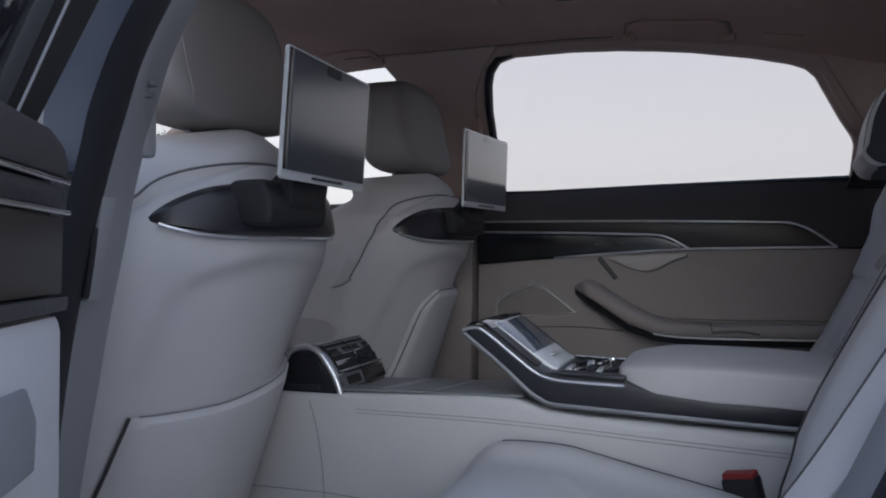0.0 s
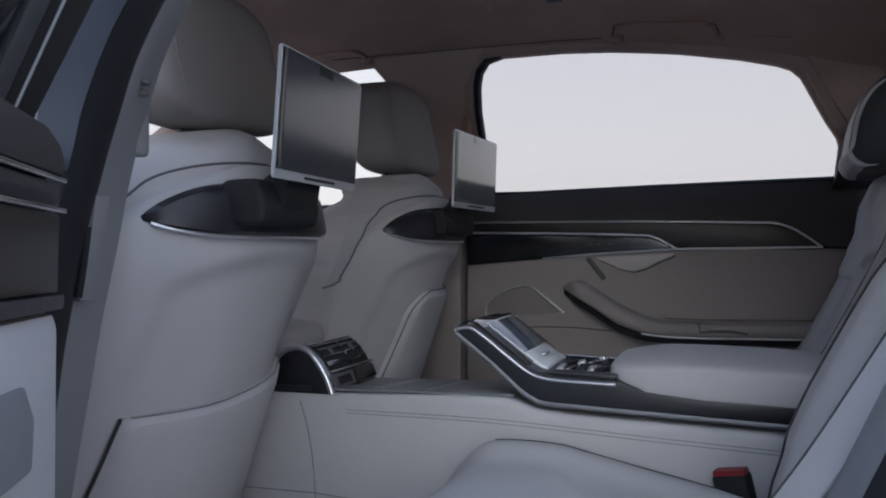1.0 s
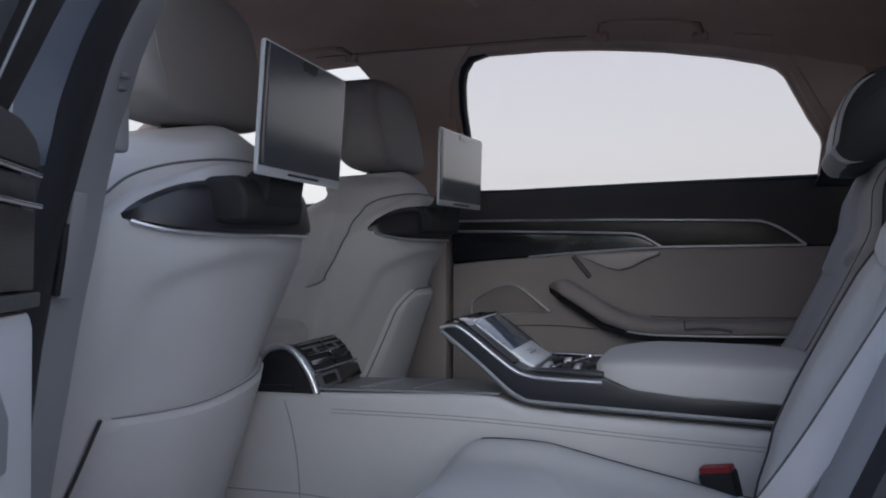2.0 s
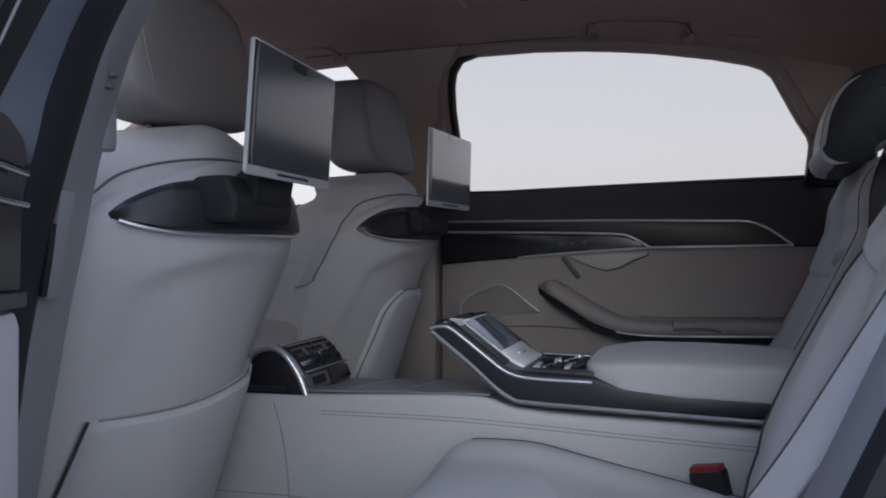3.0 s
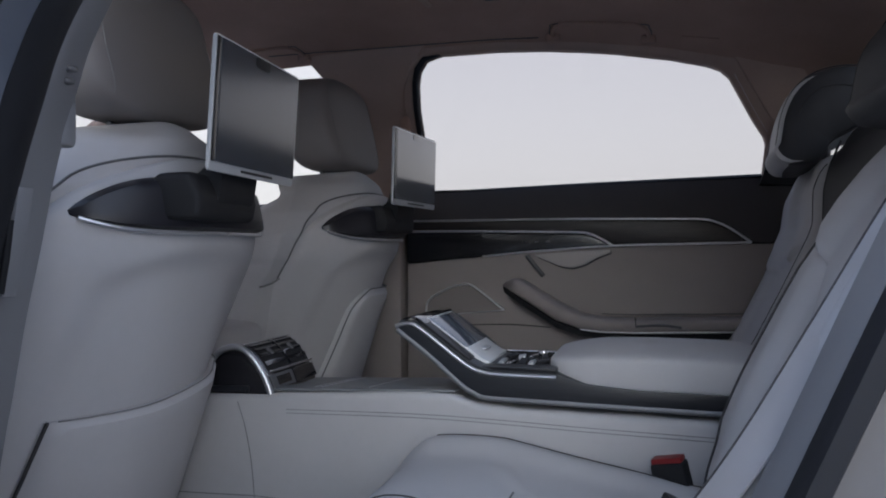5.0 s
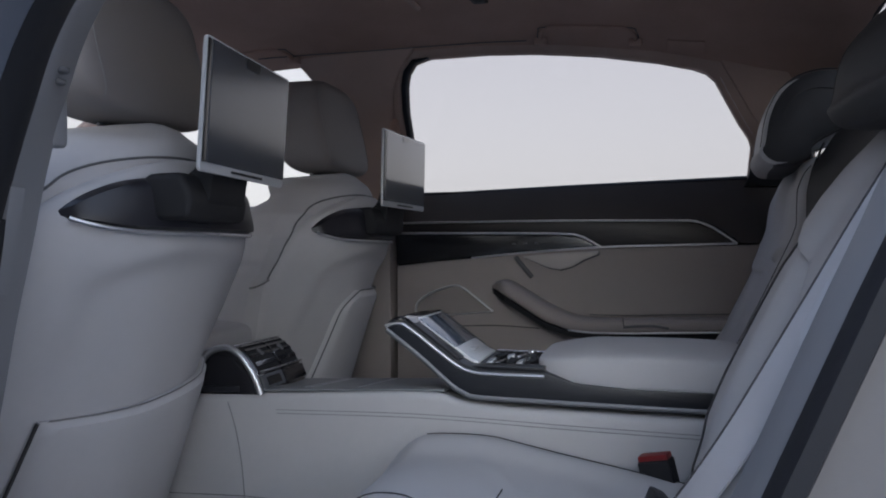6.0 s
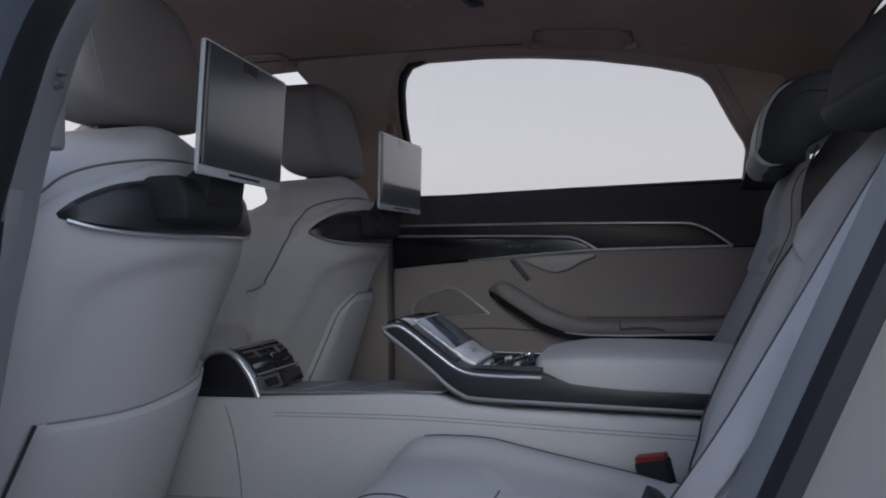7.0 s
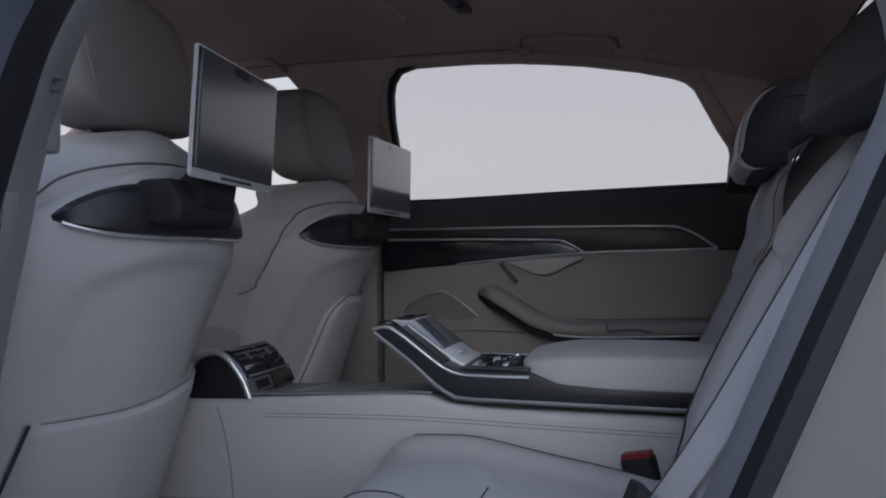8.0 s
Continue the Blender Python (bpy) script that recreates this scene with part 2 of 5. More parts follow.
def box(x0, x1, y0, y1, z0, z1, mat, bevel=0.004, seg=2):
    return slab([(x0, y0, z0), (x1, y0, z0), (x1, y1, z0), (x0, y1, z0)], (0, 0, z1 - z0), mat, bevel, seg)


def pillow(centre, half, mat, e1=0.45, e2=0.45, shape=None, nu=40, nv=24):
    """A cushion-like rounded block (superellipsoid), bent by shape(x, y, z) in its own -1..1 room."""
    sp = lambda c, e: math.copysign(abs(c) ** e, c)
    rings = []
    for i in range(nv + 1):
        ph = -math.pi / 2 + math.pi * (0.004 + 0.992 * i / nv)
        ring = []
        for j in range(nu):
            th = 2 * math.pi * j / nu
            q = (sp(math.cos(ph), e1) * sp(math.cos(th), e2), sp(math.cos(ph), e1) * sp(math.sin(th), e2), sp(math.sin(ph), e1))
            w = Vector((q[0] * half[0], q[1] * half[1], q[2] * half[2]))
            if shape:
                w = Vector(shape(w.x, w.y, w.z, *q))
            ring.append(w + Vector(centre))
        rings.append(ring)
    return loft(rings, mat, sharp=70)


def surface_of(me):
    """A search tree of a mesh, to lay seams on it."""
    return BVHTree.FromPolygons([v.co.copy() for v in me.vertices], [tuple(p.vertices) for p in me.polygons])


def seam(tree, pts, way, mat=None, r=0.0016, per=10, sink=0.3):
    """A sewn line laid on a surface: the points are dropped on it along way."""
    way = Vector(way).normalized()
    out = []
    for p in smooth_path(pts, per):
        hit = tree.ray_cast(p - way * 0.6, way, 1.5)
        if hit[0] is not None:
            out.append(hit[0] + hit[1] * 0.0 - way * r * (1 - sink))
    return tube(out, r, mat or THREAD, 6) if len(out) > 2 else None


def lerp_table(z, rows):
    return float(np.interp(z, [r[0] for r in rows], [r[1] for r in rows]))


def step(a, b, x):
    t = min(1.0, max(0.0, (x - a) / (b - a)))
    return t * t * (3 - 2 * t)


# ---- the shell of the car: floor, roof, pillars ----
def win_y(z):
    """Lean of the side windows and pillars above the belt line."""
    return 0.70 - 0.60 * (z - 1.03)


solo("ground", mesh_of([(-400, -400, 0), (400, -400, 0), (400, 400, 0), (-400, 400, 0)], [(0, 1, 2, 3)], GROUND),
     "pale grey concrete ground under the open sky", "ground", kind="structure")
solo("floor", box(-1.3, 1.05, -0.72, 0.72, 0.16, 0.20, CARPET, 0.01), "dark carpeted floor of the car cabin", "floor", kind="structure")

ROOF_MID = [(-0.72, 1.335), (-0.5, 1.38), (-0.1, 1.405), (0.5, 1.405), (0.9, 1.37), (1.16, 1.315)]
ROOF_EDGE = [(-0.72, 1.27), (-0.5, 1.328), (-0.2, 1.340), (0.19, 1.350), (0.34, 1.350), (0.54, 1.336), (0.74, 1.309), (0.85, 1.283), (0.95, 1.255), (1.16, 1.215)]
grid = []
for i in range(61):
    x = -0.72 + 1.856 * i / 60
    zm, ze = lerp_table(x, ROOF_MID), lerp_table(x, ROOF_EDGE)
    row = []
    for j in range(41):
        s = -1 + 2 * j / 40
        row.append((x, s * (win_y(ze) + 0.005), zm - (zm - ze) * abs(s) ** 2.6))
    grid.append(row)
roof_lining = sheet(grid, (0, 0, 0.03), HEADLINER)
solo("ceiling", roof_lining, "brown suede roof lining of the car", "ceiling", kind="structure")


def roof_z(x, y):
    zm, ze = lerp_table(x, ROOF_MID), lerp_table(x, ROOF_EDGE)
    return zm - (zm - ze) * min(1, abs(y) / (win_y(ze) + 0.005)) ** 2.6


def leaning(pts, side, inset, thick, mat, bevel=0.006):
    """A plate on the leaning plane of the side windows."""
    out = [(x, side * (win_y(z) - inset), z) for x, z in pts]
    return slab(out, (0, side * thick, 0), mat, bevel)


# centre pillar, far side
solo("pillar_centre", leaning([(-0.14, 0.90), (0.035, 0.90), (0.052, 1.0), (0.072, 1.20), (0.088, 1.27), (0.115, 1.315), (0.16, 1.36), (-0.17, 1.36), (-0.125, 1.30)], 1, 0.030, 0.07, PILLAR),
     "brown cloth-covered centre pillar between the side windows", "pillar", kind="structure")
solo("pillar_base", box(-0.16, 0.036, 0.655, 0.74, 0.2, 0.93, LEATHER_DOOR, 0.01), "warm grey lower cover of the centre pillar", "pillar", kind="structure")
# rear pillars
REAR_PILLAR = [(0.985, 1.035), (0.988, 1.125), (0.950, 1.178), (0.895, 1.262), (0.87, 1.30), (1.16, 1.25), (1.42, 1.10), (1.48, 1.035)]
solo("pillar_rear", leaning([(0.985, 1.035), (0.988, 1.125), (0.950, 1.178), (0.895, 1.262), (0.87, 1.30), (1.02, 1.272), (1.030, 1.248), (1.092, 1.155), (1.10, 1.10), (1.10, 1.035)], 1, 0.022, 0.06, PILLAR), "brown cloth-covered rear roof pillar beside the window", "pillar", kind="structure")
solo("pillar_quarter", leaning([(1.22, 1.035), (1.20, 1.26), (1.42, 1.10), (1.48, 1.035)], 1, 0.022, 0.06, PILLAR), "brown cloth-covered pillar behind the quarter window", "pillar", kind="structure")
solo("window_quarter", leaning([(1.07, 1.03), (0.99, 1.28), (1.21, 1.26), (1.23, 1.03)], 1, -0.02, 0.004, GLASS, 0), "small clear quarter window glass", "window", kind="structure").visible_shadow = False
solo("pillar_rear", leaning(REAR_PILLAR, -1, 0.022, 0.06, PILLAR), "brown cloth-covered rear roof pillar beside the open doorway", "pillar", kind="structure")
solo("wall_rear", box(1.30, 1.36, -0.72, 0.72, 0.2, 1.0, CARPET, 0.01), "dark lining behind the rear seats", "wall", kind="structure")
solo("rear_shelf", sheet([[(1.20, y, 0.99), (1.3, y, 1.0), (1.75, y, 1.0)] for y in np.linspace(-0.72, 0.72, 9)], (0, 0, -0.03), CARPET),
     "dark parcel shelf below the rear window", "shelf", kind="structure")
rear_window = thing("window_rear", (1.45, 0, 1.0), "slanting rear window glass in a black frame", "window", kind="structure")
part("pane", sheet([[(1.140, y, roof_z(1.13, y) + 0.012), (1.74, y * 1.1, 1.01)] for y in np.linspace(-0.52, 0.52, 9)], (0, 0, 0.004), GLASS), rear_window).visible_shadow = False
part("frame", tube([(1.138, y, roof_z(1.13, y) + 0.004) for y in np.linspace(-0.56, 0.56, 15)], 0.006, RUBBER), rear_window)
for side in (1, -1):
    solo("pillar_sail", sheet([[(1.132 + 0.40 * t, side * (0.395 + 0.185 * s + 0.10 * t * s + 0.06 * t), roof_z(1.13, 0.395 + 0.185 * s) + 0.002 - (roof_z(1.13, 0.395 + 0.185 * s) - 1.03) * t ** 1.1) for s in np.linspace(0, 1, 7)] for t in np.linspace(0, 1, 9)], (0.01, 0, 0.02), HEADLINER),
         "brown cloth-covered rear pillar beside the rear window", "pillar", kind="structure")
outlet = thing("belt_outlet", (1.150, 0.425, 1.262), "brown seat belt outlet on the rear pillar", "belt outlet")
part("cover", slab([(1.128, 0.400, 1.266), (1.128, 0.445, 1.257), (1.150, 0.452, 1.232), (1.150, 0.405, 1.242)], (0.012, 0, 0.010), PILLAR, 0.003), outlet)
part("slot", slab([(1.126, 0.408, 1.258), (1.126, 0.436, 1.252), (1.132, 0.437, 1.246), (1.132, 0.409, 1.252)], (0.004, 0, 0.003), BLACK, 0.001), outlet, "dark belt slot")
# front end: header pillars and dashboard, behind the front seats' backs
for side in (1, -1):
    solo("pillar_front", tube([(-0.70, side * 0.56, 1.29), (-1.05, side * 0.64, 1.13), (-1.5, side * 0.70, 0.92)], 0.045, PILLAR),
         "brown cloth-covered windscreen pillar", "pillar", kind="structure")
solo("dashboard", slab(xz([(-1.05, 0.45), (-0.98, 0.70), (-1.03, 0.86), (-1.25, 0.94), (-1.7, 0.92), (-1.7, 0.3)], -0.72), (0, 1.44, 0), DARK_TRIM, 0.02),
            "dark leather-covered dashboard below the windscreen", "dashboard", kind="structure")
wscreen = thing("window_front", (-1.2, 0, 0.95), "raked windscreen glass above the dashboard", "window", kind="structure")
part("pane", sheet([[(-0.71, y, 1.335 - 0.12 * abs(y) ** 2), (-1.55, y * 1.22, 0.93)] for y in np.linspace(-0.57, 0.57, 9)], (-0.004, 0, 0.004), CLEAR_GLASS), wscreen).visible_shadow = False
# near roof rail over the open doorway, and the painted roof above
rail = [(x, -(win_y(lerp_table(x, ROOF_EDGE)) + 0.035), lerp_table(x, ROOF_EDGE) - 0.008) for x in np.linspace(-0.72, 1.12, 24)]
solo("roof_rail", tube(rail, 0.052, RUBBER, 10), "black sealed roof rail above the open doorway", "roof rail", kind="structure")
solo("roof_skin", sheet([[(p[0], p[1] * 1.12, p[2] + 0.045) for p in row[::4]] for row in grid[::4]], (0, 0, 0.01), PAINT), "blue-grey painted car roof", "roof", kind="structure")
# sides of the body below the windows
solo("wall_left", slab(xz([(0.93, 0.2), (0.96, 0.75), (1.04, 0.98), (1.02, 1.06), (1.50, 1.06), (1.50, 0.2)], -0.74), (0, -0.09, 0), PAINT, 0.01), "painted rear quarter of the car's near side", "wall", kind="structure")
solo("wall_right", box(-1.1, 1.36, 0.80, 0.84, 0.2, 0.99, PAINT, 0.01), "painted outer skin of the car's far side", "wall", kind="structure")
solo("sill_left", slab(xz([(-0.02, 0.16), (-0.02, 0.30), (0.62, 0.30), (0.70, 0.36), (0.70, 0.16)], -0.84), (0, 0.16, 0), PILLAR_LIGHT, 0.02), "pale door sill of the open doorway", "sill", kind="structure")

# ---- far rear door ----
DY = 0.672
door = thing("rear_door", (0.5, 0.72, 0.2), "closed rear car door lined in warm grey leather", "car door")
part("core", box(0.045, 1.06, 0.690, 0.76, 0.25, 1.02, BLACK, 0.006), door)
LOWER = [(0.048, 0.27), (0.048, 0.818), (0.15, 0.829), (0.26, 0.838), (0.40, 0.851), (0.594, 0.863), (0.75, 0.867), (1.05, 0.870), (1.05, 0.27)]
part("lower_panel", slab(xz(LOWER, DY), (0, 0.02, 0), LEATHER_DOOR, 0.006), door, "warm grey leather door lining")
UPPER = [(0.045, 0.938), (0.045, 1.008), (0.53, 1.024), (0.96, 1.034), (1.06, 1.036), (1.06, 0.872), (0.932, 0.872), (0.90, 0.896), (0.865, 0.918), (0.825, 0.932), (0.5, 0.938)]
part("upper_panel", slab([(x, DY - 0.012 + max(0, z - 0.94) * 0.38, z) for x, z in UPPER], (0, 0.03, 0), DARK_TRIM, 0.005), door, "dark leather door shoulder")
INLAY = [(0.047, 0.911), (0.50, 0.904), (0.545, 0.898), (0.575, 0.884), (0.60, 0.870), (0.75, 0.8715), (0.918, 0.8745), (0.893, 0.894), (0.86, 0.914), (0.822, 0.927), (0.5, 0.933), (0.047, 0.933)]
part("inlay", slab(xz(INLAY, DY - 0.002), (0, 0.02, 0), WOOD, 0.002), door, "dark open-pored wood inlay")
CONTROL = [(0.047, 0.823), (0.26, 0.842), (0.40, 0.855), (0.585, 0.867), (0.566, 0.882), (0.54, 0.893), (0.50, 0.898), (0.047, 0.905)]
part("control_panel", slab(xz(CONTROL, DY + 0.001), (0, 0.02, 0), GLOSS, 0.003), door, "glossy black control panel")
part("chrome_strip", tube(smooth_path(xz([(0.047, 0.936), (0.3, 0.936), (0.5, 0.9355), (0.75, 0.932), (0.824, 0.929), (0.862, 0.916), (0.895, 0.895), (0.926, 0.872)], DY - 0.006)), 0.0034, CHROME), door, "satin aluminium strip")
part("chrome_strip", tube(smooth_path(xz([(0.047, 0.908), (0.3, 0.905), (0.50, 0.901), (0.543, 0.8955), (0.572, 0.882), (0.598, 0.8665)], DY - 0.006)), 0.0032, CHROME), door, "satin aluminium strip")
part("chrome_strip", tube(smooth_path(xz([(0.26, 0.8395), (0.40, 0.8525), (0.594, 0.8655), (0.75, 0.869), (0.926, 0.872)], DY - 0.006)), 0.0028, CHROME), door, "satin aluminium strip")
for k in range(3):
    part("button", box(0.368 + 0.03 * k, 0.378 + 0.03 * k, DY - 0.002, DY + 0.01, 0.874 + 0.001 * k, 0.879 + 0.001 * k, PIPING, 0.001), door, "small grey window switch")
# handle: a shell-shaped lever under the panel with a dark gap
LEVER = [(0.398, 0.842), (0.43, 0.828), (0.462, 0.814), (0.494, 0.808), (0.525, 0.816), (0.556, 0.834), (0.592, 0.848), (0.592, 0.856), (0.5, 0.851), (0.43, 0.846)]
handle = part("handle", slab(xz(LEVER, DY - 0.014), (0, 0.012, 0), LEVER_GREY, 0.004), door, "warm grey shell-shaped door lever")
part("recess", slab(xz([(x + 0.003, z - 0.003) for x, z in LEVER], DY - 0.002), (0, 0.01, 0), PIPING, 0.002), handle)
part("bracket", tube(xz([(0.378, 0.842), (0.40, 0.815), (0.422, 0.788)], DY - 0.006), 0.006, PIPING, flat=0.7), door)
# loudspeaker cover with its bright rim
GR = smooth_path(xz([(0.104, 0.678), (0.106, 0.712), (0.125, 0.733), (0.165, 0.753), (0.212, 0.766), (0.238, 0.758), (0.27, 0.735), (0.317, 0.698)], DY - 0.004), 5)
spk = part("speaker_grille", slab([tuple(p) for p in GR], (0, 0.012, 0), GRILLE, 0.002), door, "perforated loudspeaker cover")
part("rim", tube([p + Vector((0, -0.001, 0)) for p in GR], 0.0030, CHROME), spk, "thin aluminium rim")
part("rim", tube([GR[0] + Vector((0, -0.001, 0)), GR[-1] + Vector((0, -0.001, 0))], 0.0012, CHROME), spk)
# armrest: a leather rail that sweeps down and runs level to the rear
TOP = [(0.315, 0.764), (0.325, 0.776), (0.352, 0.784), (0.372, 0.779), (0.397, 0.764), (0.46, 0.725), (0.523, 0.695), (0.58, 0.686), (0.66, 0.686), (0.95, 0.694)]
LOW = [(0.315, 0.762), (0.325, 0.756), (0.352, 0.744), (0.372, 0.732), (0.397, 0.716), (0.46, 0.676), (0.523, 0.656), (0.58, 0.651), (0.66, 0.651), (0.95, 0.660)]
rings, under = [], []
for k in range(49):
    x = 0.315 + 0.635 * (k / 48)
    zt, zb = lerp_table(x, TOP), lerp_table(x, LOW)
    out = 0.012 + 0.058 * step(0.315, 0.36, x)
    c, h = (zt + zb) / 2, max(0.002, (zt - zb) / 2)
    rings.append([(x, DY + 0.012 if abs(a) > 2.1 else DY - out * max(0, math.cos(a)) ** 0.35 if abs(a) < 1.57 else DY, c + h * (1 if a > 0 else -1) * abs(math.sin(a)) ** 0.5) for a in [-2.5, -1.57, -1.3, -1.0, -0.6, -0.2, 0.2, 0.6, 1.0, 1.3, 1.57, 2.5]])
    under.append([(x, DY + 0.01, zb - 0.001), (x, DY - out + 0.010, zb - 0.001), (x, DY - out + 0.014, zb - 0.016), (x, DY + 0.01, zb - 0.016)])
arm = part("armrest", loft(rings, LEATHER_DOOR, sharp=60), door, "padded leather arm and pull rail")
part("underside", loft(under, BLACK, sharp=30), arm, "black underside strip")
part("edge_strip", tube([(x, DY - 0.066, lerp_table(x, LOW) + 0.0015) for x in np.linspace(0.52, 0.94, 20)], 0.0022, CHROME), arm)
part("seam", tube([(x, DY - 0.004, lerp_table(x, TOP) + 0.006) for x in np.linspace(0.57, 0.98, 20)], 0.0013, PIPING, 6), arm)
notch = smooth_path([(0.655, DY - 0.069, 0.668), (0.70, DY - 0.0695, 0.672), (0.73, DY - 0.0695, 0.672), (0.762, DY - 0.069, 0.667)], 6)
part("pull_grip", tube(notch, 0.0035, PIPING, 6), arm, "dark pull recess")
part("seam", tube([(0.654, DY - 0.069, 0.690), (0.656, DY - 0.069, 0.665)], 0.0014, THREAD, 6), arm)
part("seam", tube(smooth_path([(0.049, DY - 0.0005, 0.64), (0.2, DY - 0.0005, 0.655), (0.33, DY - 0.0005, 0.66), (0.44, DY - 0.0005, 0.655)]), 0.0014, THREAD, 6), door)
# window: rubber-edged frame and pane
WIN = [(0.112, 1.0), (0.111, 1.10), (0.113, 1.223), (0.121, 1.28), (0.131, 1.308), (0.151, 1.330), (0.19, 1.3395), (0.336, 1.3395), (0.45, 1.334), (0.538, 1.326), (0.61, 1.318), (0.74, 1.297), (0.82, 1.279),
       (0.849, 1.268), (0.869, 1.251), (0.924, 1.161), (0.951, 1.123), (0.957, 1.105), (0.952, 1.0)]


def ring_frame(pts, grow, side, inset, thick, mat, start=0.0):
    """A frame round an opening in the leaning plane, open at the belt."""
    c = Vector((0.53, 1.13))
    outer, inner = [], []
    for k, p in enumerate(pts):
        a, b = Vector(pts[max(0, k - 1)]), Vector(pts[min(len(pts) - 1, k + 1)])
        t = (b - a).normalized()
        n = Vector((-t.y, t.x))
        if n.dot(Vector(p) - c) < 0:
            n = -n
        outer.append(Vector(p) + n * (grow(p) if callable(grow) else grow))
        inner.append(tuple(Vector(p) + n * (start(p) if callable(start) else start)))
    pts, rings = inner, []
    for p, q in zip(pts, outer):
        y0, y1 = side * (win_y(p[1]) - inset), side * (win_y(q.y) - inset)
        rings.append([(p[0], y0 + side * 0.006, p[1]), (p[0] * 0.8 + q.x * 0.2, y0, p[1] * 0.8 + q.y * 0.2), (q.x, y1, q.y), (q.x, y1 + side * thick, q.y), (p[0], y0 + side * thick, p[1])])
    return loft(rings, mat, sharp=50)


seal_w = lambda p: 0.0014 + 0.0125 * step(0.20, 0.12, p[0])
win = part("window_frame", ring_frame(WIN, seal_w, 1, 0.010, 0.024, PILLAR), door, "slim brown-edged window frame")
part("seal", ring_frame(WIN[:7], lambda p: seal_w(p) - 0.0006, 1, 0.0125, 0.027, RUBBER), win, "black rubber seal")
part("surround", ring_frame(WIN, 0.034, 1, 0.016, 0.024, PILLAR, lambda p: seal_w(p) + 0.0003), win, "brown cloth window surround")
pane = part("pane", sheet([[(x, win_y(z) + 0.02, z) for x in (0.09, 0.98)] for z in (0.99, 1.35)], (0, 0.004, 0), GLASS), win, "clear side window glass")
pane.visible_shadow = False
part("corner_cover", leaning([(0.945, 1.012), (0.953, 1.034), (0.966, 1.126), (0.99, 1.130), (1.075, 1.045), (1.075, 1.012)], 1, 0.034, 0.02, BLACK, 0.002), win)
part("belt_seal", tube([(0.05, 0.704, 1.009), (0.53, 0.704, 1.0235), (0.97, 0.704, 1.034)], 0.007, RUBBER, flat=1.6), win)
part("bright_edge", tube(smooth_path([(x + 0.010, win_y(z) - 0.016, z + 0.007) for x, z in [(0.869, 1.251), (0.924, 1.161), (0.955, 1.118), (0.985, 1.085)]]), 0.0022, CHROME, 6), win)
part("latch", box(0.092, 0.100, 0.60, 0.612, 1.20, 1.235, PIPING, 0.002), win)

# ---- far front door, seen between the seats ----
fdoor = thing("front_door", (-0.6, 0.72, 0.2), "closed front car door with a dark shoulder", "car door")
part("panel", slab(xz([(-1.1, 0.25), (-1.1, 0.95), (-0.6, 0.985), (-0.165, 1.0), (-0.165, 0.25)], 0.66), (0, 0.12, 0), DARK_TRIM, 0.02), fdoor)
part("lower_panel", slab(xz([(-1.1, 0.27), (-1.1, 0.80), (-0.17, 0.83), (-0.17, 0.27)], 0.645), (0, 0.03, 0), LEATHER_DOOR, 0.01), fdoor, "warm grey leather door lining")
fwin = part("pane", leaning([(-1.25, 0.97), (-0.1, 0.99), (-0.1, 1.36), (-0.72, 1.33)], 1, -0.02, 0.004, CLEAR_GLASS, 0), fdoor, "clear side window glass")
fwin.visible_shadow = False
mirror = solo("wing_mirror", pillow((-0.98, 0.86, 0.985), (0.05, 0.10, 0.065), PAINT, 0.6, 0.5), "blue-grey wing mirror outside the front door", "wing mirror")
ndoor = thing("front_door", (-0.6, -0.72, 0.2), "closed front car door beside the doorway", "car door")
nwin = part("pane", leaning([(-1.25, 0.95), (-0.06, 0.955), (-0.06, 1.36), (-0.72, 1.33)], -1, -0.02, 0.004, CLEAR_GLASS, 0), ndoor, "clear side window glass")
nwin.visible_shadow = False
part("panel", slab(xz([(-1.1, 0.25), (-1.1, 0.93), (-0.6, 0.955), (-0.06, 0.96), (-0.06, 0.25)], -0.66), (0, -0.12, 0), DARK_TRIM, 0.02), ndoor)

# ---- grab handles and roof fittings ----
def grab_handle(x0, x1, label):
    y = 0.475
    h = thing("grab_handle", (x0, y, roof_z(x0, y)), label, "grab handle", "grab handles on the roof rail")
    pts = []
    for x, dz, dy in [(x0, 0.0, 0), (x0 + 0.002, 0.020, -0.018), (x0 + 0.018, 0.044, -0.032), (x0 + 0.05, 0.050, -0.036), (x1 - 0.05, 0.050, -0.036), (x1 - 0.018, 0.044, -0.032), (x1 - 0.002, 0.020, -0.018), (x1, 0.0, 0)]:
        pts.append((x, y + dy - dz * 0.5, roof_z(x, y + dy - dz * 0.5) - 0.0035))
    part("grip", tube(smooth_path(pts), 0.0046, HEADLINER, 10), h)
    loop = smooth_path([(x, yy, roof_z(x, yy) - 0.0005) for x, yy in [(x0 - 0.008, 0.470), (x0 - 0.002, 0.435), (x0 + 0.020, 0.418), (x1 - 0.020, 0.418), (x1 + 0.002, 0.435), (x1 + 0.008, 0.470)]], 6)
    part("recess_edge", tube(loop, 0.0016, PIPING, 6), h)
    for x in (x0, x1):
        part("mount", pillow((x, y, roof_z(x, y) - 0.004), (0.016, 0.014, 0.010), HEADLINER, nu=20, nv=10), h)
    return h


